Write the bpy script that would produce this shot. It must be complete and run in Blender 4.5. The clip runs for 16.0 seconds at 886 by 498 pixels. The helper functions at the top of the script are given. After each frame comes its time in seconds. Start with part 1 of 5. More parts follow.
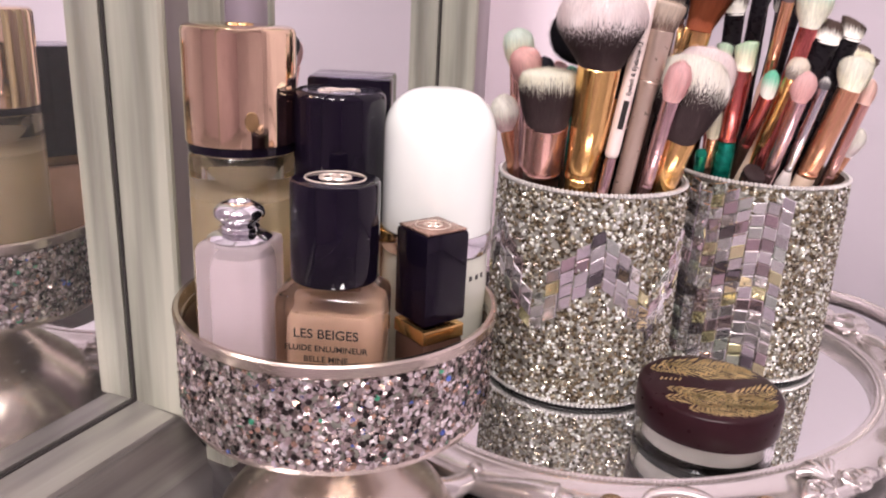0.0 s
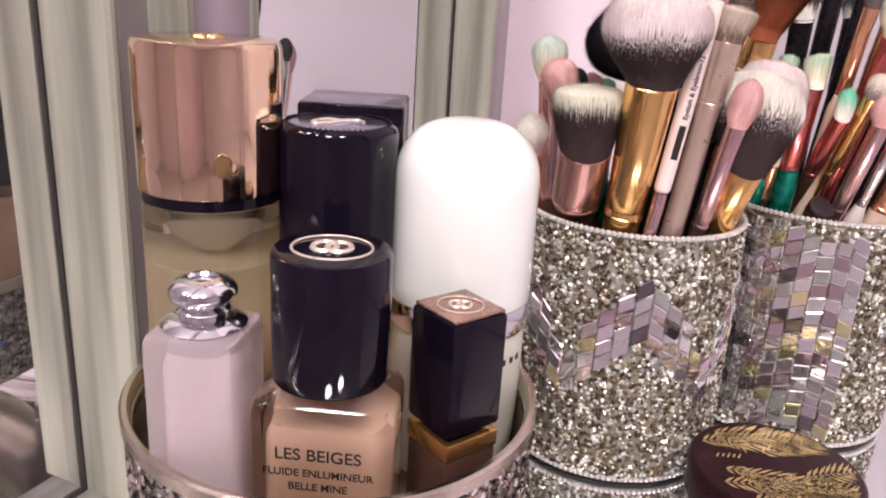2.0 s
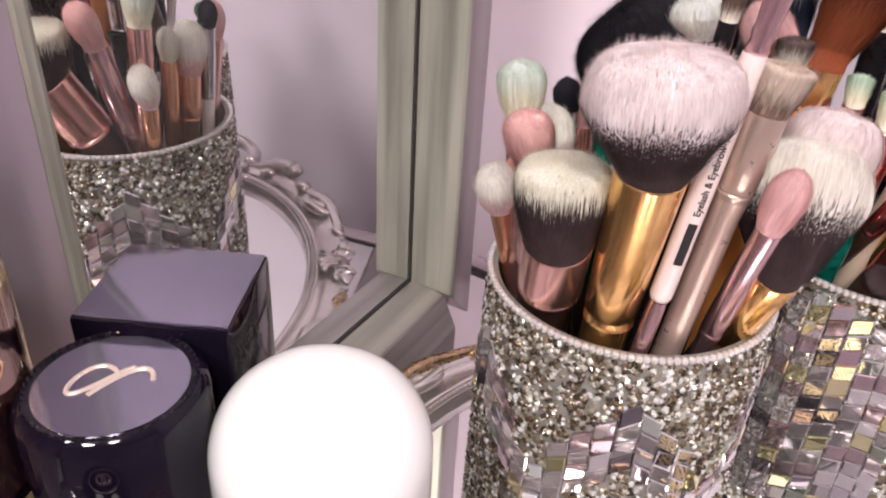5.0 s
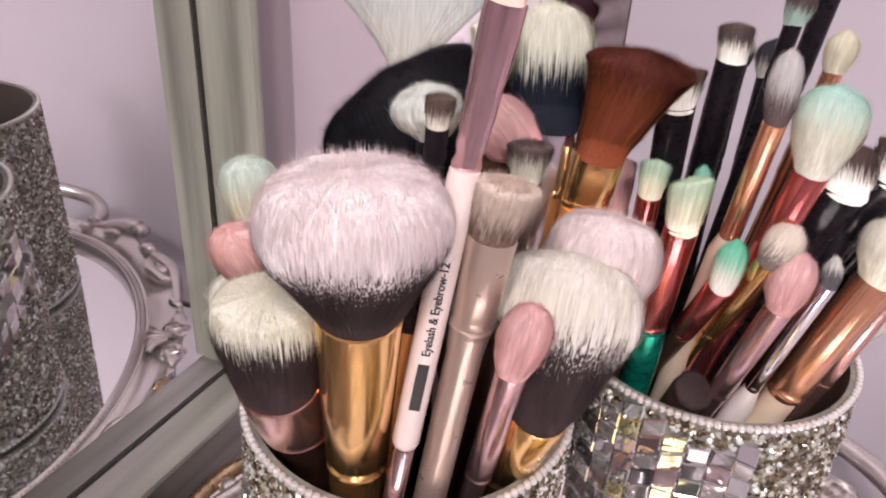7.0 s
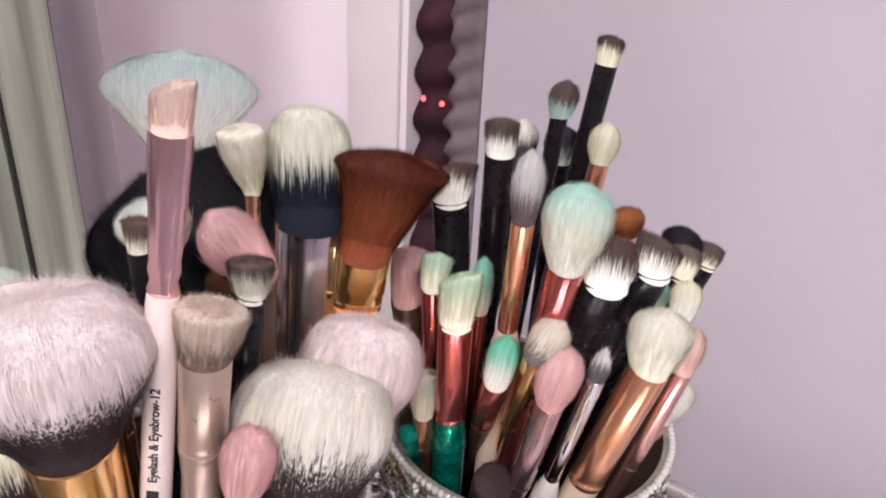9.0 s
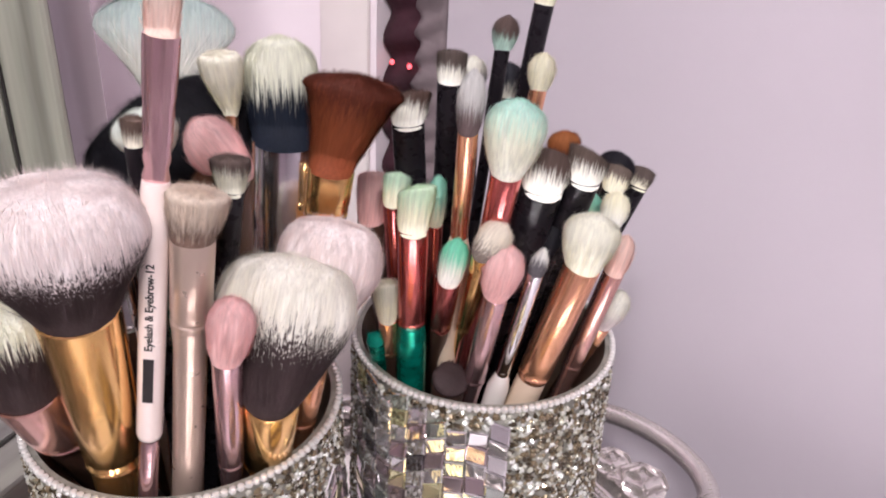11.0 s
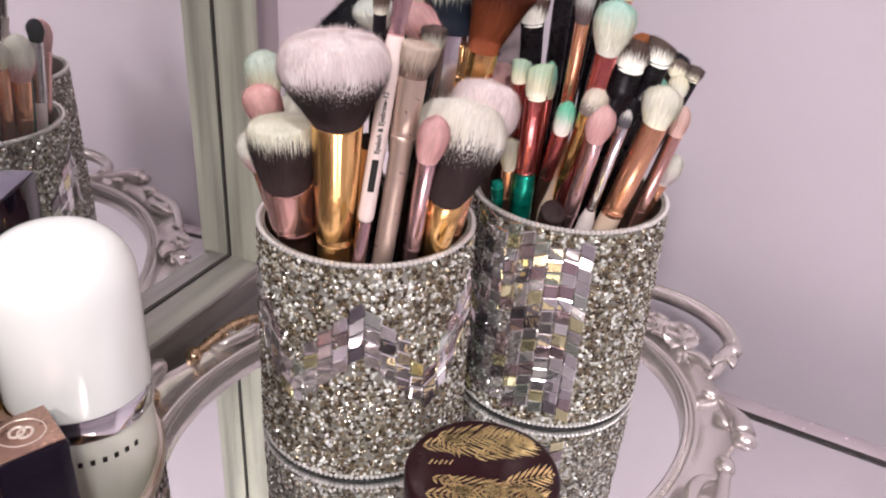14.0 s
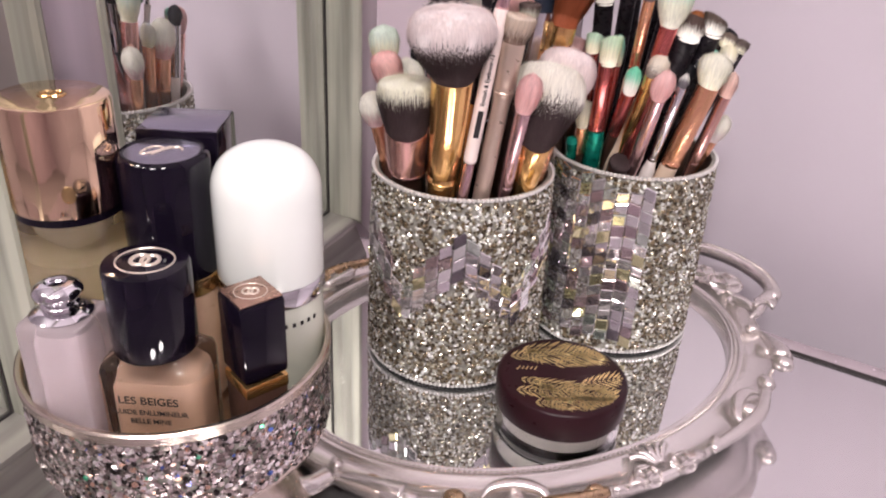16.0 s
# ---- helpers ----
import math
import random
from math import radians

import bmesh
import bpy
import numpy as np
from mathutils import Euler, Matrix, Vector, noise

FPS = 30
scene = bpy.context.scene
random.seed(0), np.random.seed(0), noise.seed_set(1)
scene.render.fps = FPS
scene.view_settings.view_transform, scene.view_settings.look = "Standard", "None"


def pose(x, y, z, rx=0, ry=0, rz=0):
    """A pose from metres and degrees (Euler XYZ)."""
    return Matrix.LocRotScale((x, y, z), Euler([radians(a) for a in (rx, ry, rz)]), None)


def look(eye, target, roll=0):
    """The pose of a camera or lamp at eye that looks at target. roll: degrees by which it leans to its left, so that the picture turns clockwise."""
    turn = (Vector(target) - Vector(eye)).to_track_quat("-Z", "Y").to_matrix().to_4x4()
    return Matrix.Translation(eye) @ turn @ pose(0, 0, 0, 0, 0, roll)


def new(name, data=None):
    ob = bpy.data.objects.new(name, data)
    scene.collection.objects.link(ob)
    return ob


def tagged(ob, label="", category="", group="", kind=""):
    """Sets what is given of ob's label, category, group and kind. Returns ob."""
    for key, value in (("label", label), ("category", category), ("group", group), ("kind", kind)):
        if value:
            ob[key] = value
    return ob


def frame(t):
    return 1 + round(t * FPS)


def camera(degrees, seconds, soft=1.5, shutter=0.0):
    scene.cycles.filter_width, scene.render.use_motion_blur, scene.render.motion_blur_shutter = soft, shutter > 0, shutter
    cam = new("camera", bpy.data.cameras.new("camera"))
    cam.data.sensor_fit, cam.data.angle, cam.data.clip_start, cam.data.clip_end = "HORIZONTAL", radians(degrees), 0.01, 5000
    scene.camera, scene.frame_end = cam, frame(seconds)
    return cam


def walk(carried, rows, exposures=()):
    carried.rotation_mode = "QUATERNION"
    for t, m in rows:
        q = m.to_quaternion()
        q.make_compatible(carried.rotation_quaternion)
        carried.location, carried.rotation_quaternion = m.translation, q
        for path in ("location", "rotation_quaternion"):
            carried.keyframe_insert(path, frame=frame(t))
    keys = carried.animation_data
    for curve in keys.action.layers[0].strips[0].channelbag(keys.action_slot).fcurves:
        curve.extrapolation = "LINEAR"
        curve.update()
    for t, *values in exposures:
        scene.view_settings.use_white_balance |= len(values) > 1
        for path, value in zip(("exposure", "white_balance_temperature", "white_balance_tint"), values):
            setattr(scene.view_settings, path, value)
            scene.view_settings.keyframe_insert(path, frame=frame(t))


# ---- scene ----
cam = camera(59.2, 16.0, soft=2.0)
METRES, EYE, TILT, LEAN, TURN = 0.51, 0.1898, -18.18, -2.73, 0.0
ROWS = [
    (0.0, 0.0, 0.0, 0.0, 0.0, 0.0, -0.0),
    (0.5, -0.005, 0.0233, 0.0006, 0.09, -0.45, -0.44),
    (1.0, -0.0093, 0.0511, 0.0159, -0.1, -0.49, -0.46),
    (1.5, -0.0131, 0.0754, 0.0249, -0.26, -0.37, -0.41),
    (2.0, -0.0149, 0.1048, 0.0398, -0.3, -0.5, -0.52),
    (2.5, -0.0132, 0.1265, 0.0586, -0.01, -1.52, -0.8),
    (3.0, -0.0044, 0.1535, 0.086, 0.58, -3.07, -0.99),
    (5.5, 0.0686, 0.2799, 0.1978, 2.88, -13.36, -0.95),
    (6.0, 0.0984, 0.3026, 0.2043, 1.76, -12.94, -0.83),
    (6.5, 0.1256, 0.3201, 0.2139, 0.52, -12.37, -0.52),
    (7.0, 0.1506, 0.3352, 0.223, -0.72, -11.4, -0.19),
    (7.5, 0.1728, 0.3405, 0.2293, -1.55, -10.58, 0.28),
    (8.0, 0.1953, 0.344, 0.2341, -2.4, -10.0, 0.6),
    (8.5, 0.2166, 0.344, 0.2417, -3.15, -9.2, 1.0),
    (9.0, 0.2393, 0.3423, 0.2479, -3.96, -8.36, 1.3),
    (11.5, 0.2467, 0.2631, 0.1996, -5.41, -9.03, 1.92),
    (12.0, 0.231, 0.2395, 0.1891, -4.8, -9.39, 1.68),
    (12.5, 0.2132, 0.214, 0.1827, -4.29, -9.29, 1.4),
    (13.0, 0.1891, 0.18, 0.1698, -4.1, -9.26, 1.02),
    (13.5, 0.1707, 0.1471, 0.1563, -4.23, -9.63, 0.67),
    (14.0, 0.1543, 0.1037, 0.1462, -4.15, -9.61, 0.51),
    (14.5, 0.1365, 0.07, 0.1358, -3.75, -9.59, 0.47),
    (15.0, 0.119, 0.0321, 0.1255, -3.3, -9.51, 0.42),
    (15.5, 0.104, 0.0025, 0.119, -2.74, -9.42, 0.39),
    (16.0, 0.0936, -0.0193, 0.1119, -1.99, -9.39, 0.6),
]
walk(cam, [(t, pose(0, 0, EYE, TILT, LEAN, TURN) @ pose(METRES * x, METRES * y, METRES * z, 90 + pitch, roll, yaw)) for t, x, y, z, yaw, pitch, roll in ROWS],
     exposures=[(0.0, 0.15, 6590, 14.0), (1.5, 0.13, 6590, 14.0), (3.0, 0.01, 6590, 14.0), (6.0, 0.05, 6500, 12.0), (7.0, -0.04, 6460, 11.5), (8.5, -0.08, 6260, 8.5), (11.5, 0.04, 6230, 7.5), (13.5, -0.05, 6330, 8.5), (16.0, -0.03, 6500, 10.0)])

# ---------------------------------------------------------------- world and light
world = bpy.data.worlds.new("world")
scene.world = world
world.use_nodes = True
world.node_tree.nodes["Background"].inputs[0].default_value = (0.9, 0.8, 0.95, 1)
world.node_tree.nodes["Background"].inputs[1].default_value = 0.3

# the back wall's foot runs along WX from WALL; WY points into the wall
WALL = Vector((0.263, 0.369, 0.0))
WX = Vector((0.825, -0.565, 0.0)).normalized()
WY = Vector((-WX.y, WX.x, 0.0))
ROOM = Matrix.Translation(WALL) @ Matrix((
    (WX.x, WY.x, 0, 0), (WX.y, WY.y, 0, 0), (0, 0, 1, 0), (0, 0, 0, 1)))


def area(name, at, target, size, power, colour):
    data = bpy.data.lights.new(name, "AREA")
    data.shape, data.size, data.energy, data.color = "DISK", size, power, colour
    ob = new(name, data)
    ob.matrix_world = look(at, target)
    return ob


# no fixture is seen: both lamps are added to light the room
ADDED_LAMP_1 = ROOM @ Vector((0.75, -1.05, 1.60))
ADDED_LAMP_2 = ROOM @ Vector((0.25, -1.55, 1.60))
area("ceiling_lamp_light", ADDED_LAMP_1 - Vector((0, 0, 0.06)), (0.1, 0.3, 0.0), 0.30, 18.5, (1.0, 0.925, 0.90))
area("ceiling_lamp_light", ADDED_LAMP_2 - Vector((0, 0, 0.06)), (0.0, 0.3, 0.0), 0.36, 25, (1.0, 0.905, 0.915))


# ---------------------------------------------------------------- materials
MATS = {}


def mat(name, colour, rough=0.5, metal=0.0, vary=0.12, scale=40.0, bump=0.0, bscale=300.0, stretch=(1, 1, 1),
        trans=0.0, ior=1.45, coat=0.0, dark=None, spot=0.0, sheen=0.0, subs=0.0):
    """One procedural surface: colour with soft large stains and fine grain, roughness that wavers, fine relief."""
    if name in MATS:
        return MATS[name]
    m = bpy.data.materials.new(name)
    m.use_nodes = True
    t = m.node_tree
    p = t.nodes["Principled BSDF"]
    co = t.nodes.new("ShaderNodeTexCoord")
    mp = t.nodes.new("ShaderNodeMapping")
    mp.inputs["Scale"].default_value = stretch
    t.links.new(co.outputs["Object"], mp.inputs[0])
    n1 = t.nodes.new("ShaderNodeTexNoise")
    n1.inputs["Scale"].default_value, n1.inputs["Detail"].default_value = scale, 4
    t.links.new(mp.outputs[0], n1.inputs["Vector"])
    n2 = t.nodes.new("ShaderNodeTexNoise")
    n2.inputs["Scale"].default_value, n2.inputs["Detail"].default_value = bscale, 3
    t.links.new(mp.outputs[0], n2.inputs["Vector"])
    mix = t.nodes.new("ShaderNodeMix")
    mix.data_type = "RGBA"
    lo = dark if dark else tuple(c * (1 - vary) for c in colour)
    hi = tuple(min(1.0, c * (1 + vary * 0.6)) for c in colour)
    mix.inputs[6].default_value, mix.inputs[7].default_value = (*lo, 1), (*hi, 1)
    ramp = t.nodes.new("ShaderNodeMapRange")
    ramp.inputs[1].default_value, ramp.inputs[2].default_value = 0.32 + spot, 0.66 - spot * 0.3
    t.links.new(n1.outputs["Fac"], ramp.inputs[0])
    t.links.new(ramp.outputs[0], mix.inputs[0])
    t.links.new(mix.outputs[2], p.inputs["Base Color"])
    rr = t.nodes.new("ShaderNodeMapRange")
    rr.inputs[3].default_value, rr.inputs[4].default_value = max(0.0, rough * 0.75), min(1.0, rough * 1.25)
    t.links.new(n2.outputs["Fac"], rr.inputs[0])
    t.links.new(rr.outputs[0], p.inputs["Roughness"])
    p.inputs["Metallic"].default_value = metal
    p.inputs["IOR"].default_value = ior
    p.inputs["Transmission Weight"].default_value = trans
    p.inputs["Coat Weight"].default_value = coat
    p.inputs["Coat Roughness"].default_value = 0.05
    p.inputs["Sheen Weight"].default_value = sheen
    if subs:
        p.inputs["Subsurface Weight"].default_value = subs
        p.inputs["Subsurface Scale"].default_value = 0.004
    if bump:
        b = t.nodes.new("ShaderNodeBump")
        b.inputs["Strength"].default_value, b.inputs["Distance"].default_value = bump, 0.0006
        t.links.new(n2.outputs["Fac"], b.inputs["Height"])
        t.links.new(b.outputs[0], p.inputs["Normal"])
    MATS[name] = m
    return m


def speckle(name, stops, rough, metal, coat=0.0):
    """Loose bits, each of one colour of its own."""
    m = bpy.data.materials.new(name)
    m.use_nodes = True
    t = m.node_tree
    p = t.nodes["Principled BSDF"]
    g = t.nodes.new("ShaderNodeNewGeometry")
    r = t.nodes.new("ShaderNodeValToRGB")
    r.color_ramp.interpolation = "CONSTANT"
    e = r.color_ramp.elements
    while len(e) < len(stops):
        e.new(1.0)
    for k, (at, c) in zip(e, stops):
        k.position, k.color = at, (*c, 1)
    t.links.new(g.outputs["Random Per Island"], r.inputs[0])
    t.links.new(r.outputs[0], p.inputs["Base Color"])
    w = t.nodes.new("ShaderNodeTexWhiteNoise")
    w.noise_dimensions = "1D"
    t.links.new(g.outputs["Random Per Island"], w.inputs["W"])
    k = t.nodes.new("ShaderNodeMapRange")
    k.inputs[3].default_value, k.inputs[4].default_value = rough * 0.4, rough * 1.8
    t.links.new(w.outputs["Value"], k.inputs[0])
    t.links.new(k.outputs[0], p.inputs["Roughness"])
    p.inputs["Metallic"].default_value = metal
    p.inputs["Coat Weight"].default_value = coat
    return m


def hair(base, tip, at=0.5, soft=0.12):
    """Bristles: dyed from the ferrule's colour to the tip's, with streaks along the hair."""
    name = "bristle_%s_%s_%d" % ("".join("%02x" % int(c * 255) for c in base), "".join("%02x" % int(c * 255) for c in tip), at * 100)
    if name in MATS:
        return MATS[name]
    m = bpy.data.materials.new(name)
    m.use_nodes = True
    t = m.node_tree
    p = t.nodes["Principled BSDF"]
    co = t.nodes.new("ShaderNodeTexCoord")
    sep = t.nodes.new("ShaderNodeSeparateXYZ")
    t.links.new(co.outputs["Generated"], sep.inputs[0])
    mp = t.nodes.new("ShaderNodeMapping")
    mp.inputs["Scale"].default_value = (1, 1, 0.035)
    t.links.new(co.outputs["Object"], mp.inputs[0])
    n = t.nodes.new("ShaderNodeTexNoise")
    n.inputs["Scale"].default_value, n.inputs["Detail"].default_value = 2100, 3
    t.links.new(mp.outputs[0], n.inputs["Vector"])
    n3 = t.nodes.new("ShaderNodeTexNoise")
    n3.inputs["Scale"].default_value, n3.inputs["Detail"].default_value = 1500, 3
    t.links.new(mp.outputs[0], n3.inputs["Vector"])
    ad = t.nodes.new("ShaderNodeMath")
    ad.operation = "MULTIPLY_ADD"
    t.links.new(n.outputs["Fac"], ad.inputs[0])
    ad.inputs[1].default_value = 0.70
    t.links.new(sep.outputs["Z"], ad.inputs[2])
    r = t.nodes.new("ShaderNodeMapRange")
    r.interpolation_type = "SMOOTHSTEP"
    r.inputs[1].default_value, r.inputs[2].default_value = at + 0.35 - soft, at + 0.35 + soft
    t.links.new(ad.outputs[0], r.inputs[0])
    mix = t.nodes.new("ShaderNodeMix")
    mix.data_type = "RGBA"
    mix.inputs[6].default_value, mix.inputs[7].default_value = (*base, 1), (*tip, 1)
    t.links.new(r.outputs[0], mix.inputs[0])
    hs = t.nodes.new("ShaderNodeHueSaturation")
    v = t.nodes.new("ShaderNodeMapRange")
    v.inputs[1].default_value, v.inputs[2].default_value = 0.3, 0.7
    v.inputs[3].default_value, v.inputs[4].default_value = 0.84, 1.10
    t.links.new(n3.outputs["Fac"], v.inputs[0])
    t.links.new(v.outputs[0], hs.inputs["Value"])
    t.links.new(mix.outputs[2], hs.inputs["Color"])
    t.links.new(hs.outputs[0], p.inputs["Base Color"])
    p.inputs["Roughness"].default_value = 0.62
    p.inputs["Specular IOR Level"].default_value = 0.12
    p.inputs["Subsurface Weight"].default_value = 0.35
    p.inputs["Subsurface Radius"].default_value = (1.0, 0.9, 0.8)
    p.inputs["Subsurface Scale"].default_value = 0.0016
    b = t.nodes.new("ShaderNodeBump")
    b.inputs["Strength"].default_value, b.inputs["Distance"].default_value = 0.18, 0.0004
    t.links.new(n.outputs["Fac"], b.inputs["Height"])
    t.links.new(b.outputs[0], p.inputs["Normal"])
    MATS[name] = m
    return m


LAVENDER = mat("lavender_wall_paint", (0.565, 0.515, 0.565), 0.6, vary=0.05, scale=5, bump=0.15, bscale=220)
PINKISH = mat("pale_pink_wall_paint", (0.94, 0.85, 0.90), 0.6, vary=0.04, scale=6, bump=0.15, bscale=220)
STRIP = mat("pale_mauve_bevel", (0.50, 0.43, 0.46), 0.25, 0.4, vary=0.08, scale=30)
TRIM = mat("cream_trim_paint", (0.88, 0.81, 0.79), 0.45, vary=0.05, scale=20)
DEEP = mat("unseen_mauve_wall", (0.58, 0.49, 0.56), 0.7, vary=0.06, scale=5, bump=0.15, bscale=220)
CEIL = mat("ceiling_white", (0.8, 0.78, 0.8), 0.8, vary=0.04, scale=4)
CARPET = mat("unseen_grey_carpet", (0.36, 0.32, 0.33), 0.95, vary=0.2, scale=60, bump=0.5, bscale=500)
TABLE = mat("mirrored_table_glass", (0.86, 0.84, 0.85), 0.05, 0.92, vary=0.03, scale=8, bump=0.01, bscale=60)
SILVERLEAF = mat("brushed_champagne_silver", (0.40, 0.405, 0.335), 0.50, 0.42, vary=0.45, scale=95, bump=0.4, bscale=160,
                 stretch=(1, 1, 0.06))
# darker copy of the stile silver: the ledge's shade is in its colour
SILVERRAIL = mat("brushed_champagne_rail_shaded", (0.36, 0.345, 0.325), 0.34, 0.70, vary=0.30, scale=95, bump=0.4, bscale=160,
                 stretch=(1, 0.06, 1))
# the room's mauve reflection is put into this copy of the frame's silver
SILVERFACE = mat("smooth_silver_mauve_reflection", (0.45, 0.40, 0.435), 0.32, 0.70, vary=0.16, scale=60, bump=0.15, bscale=160, stretch=(1, 1, 0.06))
MIRROR = mat("mirror_glass", (0.93, 0.93, 0.93), 0.012, 0.955, vary=0.01, scale=3)
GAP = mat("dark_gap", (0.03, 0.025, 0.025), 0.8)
TRAY = mat("antiqued_silver_tray", (0.685, 0.65, 0.635), 0.24, 0.80, vary=0.10, scale=28, bump=0.02, bscale=420,
           dark=(0.58, 0.53, 0.505), spot=-0.12)
TRAYGOLD = mat("worn_gold_edge", (0.54, 0.38, 0.24), 0.28, 0.9, vary=0.3, scale=120)
PEWTER = mat("brushed_nickel", (0.62, 0.54, 0.47), 0.25, 1.0, vary=0.10, scale=30, bump=0.02, bscale=300, stretch=(1, 1, 6))
GROUT = mat("grey_mosaic_backing", (0.26, 0.25, 0.22), 0.6, 0.2, vary=0.3, scale=200)
CUPIN = mat("brown_cup_lining", (0.16, 0.11, 0.08), 0.5, vary=0.2, scale=50)
BLACKRUB = mat("black_base", (0.012, 0.011, 0.012), 0.3)
PEARL = mat("silver_bead_trim", (0.84, 0.83, 0.80), 0.16, 0.45, vary=0.1, scale=500)
BLACKGLOSS = mat("gloss_black_lacquer", (0.006, 0.004, 0.010), 0.05, vary=0.2, scale=30)
BLACKGLOSS.node_tree.nodes["Principled BSDF"].inputs["Specular IOR Level"].default_value = 0.32
GOLDCAP = mat("polished_rose_gold", (0.90, 0.66, 0.46), 0.07, 1.0, vary=0.06, scale=30, bump=0.85, bscale=130, stretch=(1, 1, 0.008))
GOLD = mat("polished_gold", (0.92, 0.57, 0.23), 0.17, 0.95, vary=0.08, scale=60)
GOLDDULL = mat("satin_gold_band", (0.62, 0.42, 0.20), 0.22, 1.0, vary=0.08, scale=60)
ROSEGOLD = mat("rose_gold_metal", (0.82, 0.48, 0.42), 0.20, 0.92, vary=0.08, scale=60)
COPPER = mat("copper_metal", (0.88, 0.46, 0.28), 0.22, 0.90, vary=0.08, scale=60)
MAUVE = mat("mauve_metal", (0.66, 0.43, 0.45), 0.2, 0.92, vary=0.08, scale=60)
RED = mat("red_metallic_ferrule", (0.62, 0.16, 0.15), 0.2, 0.9, vary=0.1, scale=60)
BRIGHTSILVER = mat("satin_bright_silver", (0.84, 0.83, 0.85), 0.17, 0.97, vary=0.05, scale=60)
SILVER = mat("chrome_silver", (0.80, 0.79, 0.82), 0.1, 1.0, vary=0.05, scale=60)
TEAL = mat("teal_foil_handle", (0.01, 0.36, 0.26), 0.16, 0.7, vary=0.5, scale=300, bump=0.5, bscale=500)
TAUPE = mat("satin_taupe_metal", (0.54, 0.42, 0.35), 0.3, 0.6, vary=0.08, scale=40)
BLACKH = mat("black_handle", (0.011, 0.009, 0.012), 0.28, vary=0.2, scale=80)
BLACKH.node_tree.nodes["Principled BSDF"].inputs["Specular IOR Level"].default_value = 0.25
WHITEH = mat("white_handle", (0.80, 0.74, 0.70), 0.25, vary=0.05, scale=60, coat=0.3)
PINKH = mat("pale_pink_handle", (0.88, 0.75, 0.71), 0.25, vary=0.05, scale=60, coat=0.3)
ORANGEH = mat("orange_handle", (0.86, 0.36, 0.10), 0.3, vary=0.1, scale=60)
CREAMH = mat("cream_handle", (0.76, 0.60, 0.46), 0.35, vary=0.1, scale=60)
BROWNH = mat("dark_brown_handle", (0.07, 0.035, 0.025), 0.35, vary=0.2, scale=60)
INK = mat("black_print", (0.015, 0.012, 0.012), 0.5)
PALEINK = mat("pale_gold_print", (0.72, 0.62, 0.54), 0.3, 0.4)
WHITECAP = mat("white_pearl_plastic", (0.86, 0.89, 0.85), 0.13, vary=0.02, scale=30, coat=0.5)
PALEGREEN = mat("pale_green_frosted_bottle", (0.66, 0.68, 0.58), 0.2, vary=0.03, scale=30, coat=0.3)
GLASS = mat("clear_glass", (0.98, 0.97, 0.96), 0.02, trans=1.0, vary=0.01, ior=1.45)
BEIGE = mat("beige_foundation", (0.76, 0.52, 0.37), 0.3, vary=0.1, scale=60, dark=(0.66, 0.42, 0.28), coat=0.4)
AMBER = mat("shimmering_amber_oil", (0.96, 0.82, 0.56), 0.18, vary=0.08, scale=60, trans=0.60, ior=1.10)
PINKLIQ = mat("milky_pink_plastic", (0.97, 0.86, 0.89), 0.05, vary=0.03, scale=60, trans=0.74, ior=1.25)
PINKCORE = mat("milky_pink_filling", (0.95, 0.87, 0.89), 0.12, vary=0.06, scale=60, trans=0.50)
POWDER = mat("white_powder", (0.88, 0.87, 0.82), 0.8, vary=0.06, scale=80)
PLUM = mat("dark_plum_plastic", (0.024, 0.007, 0.010), 0.30, vary=0.15, scale=60)
PLUM.node_tree.nodes["Principled BSDF"].inputs["Specular IOR Level"].default_value = 0.22
GOLDFOIL = mat("gold_foil_print", (0.84, 0.66, 0.32), 0.32, 0.72, vary=0.2, scale=120)
# bluish grey base paints the wall's reflection onto the black caps' tops
CAPTOP = mat("dark_lacquer_wall_reflection", (0.25, 0.235, 0.31), 0.14, 0.85, vary=0.06, scale=60)
BRONZE = mat("bronze_lipstick_top", (0.36, 0.22, 0.17), 0.28, 0.7, vary=0.15, scale=200)
MAROON = mat("dark_maroon_curtain", (0.050, 0.012, 0.022), 0.8, vary=0.4, scale=30)
GREYRUFF = mat("grey_ruffled_fabric", (0.20, 0.16, 0.17), 0.85, vary=0.2, scale=60)
BEADS = speckle("crystal_and_bronze_beads", [(0, (0.07, 0.052, 0.032)), (0.26, (0.19, 0.145, 0.088)), (0.53, (0.34, 0.312, 0.23)),
                                            (0.68, (0.56, 0.56, 0.48)), (0.82, (0.80, 0.82, 0.77)), (0.95, (0.95, 0.96, 0.94))], 0.2, 0.40, 0.4)
FLAKES = speckle("chunky_glitter", [(0, (0.05, 0.04, 0.04)), (0.16, (0.24, 0.19, 0.18)), (0.34, (0.50, 0.42, 0.40)), (0.54, (0.74, 0.65, 0.64)),
                                    (0.78, (0.90, 0.85, 0.85)), (0.93, (0.62, 0.40, 0.30)), (0.984, (0.15, 0.25, 0.75)), (0.992, (0.12, 0.6, 0.35))], 0.2, 0.88)


# ---------------------------------------------------------------- mesh tools
def mesh_of(name, verts, faces, material, smooth=False):
    me = bpy.data.meshes.new(name)
    me.from_pydata([tuple(v) for v in verts], [], faces)
    if material:
        me.materials.append(material)
    if smooth:
        me.polygons.foreach_set("use_smooth", [True] * len(me.polygons))
    me.update()
    return me


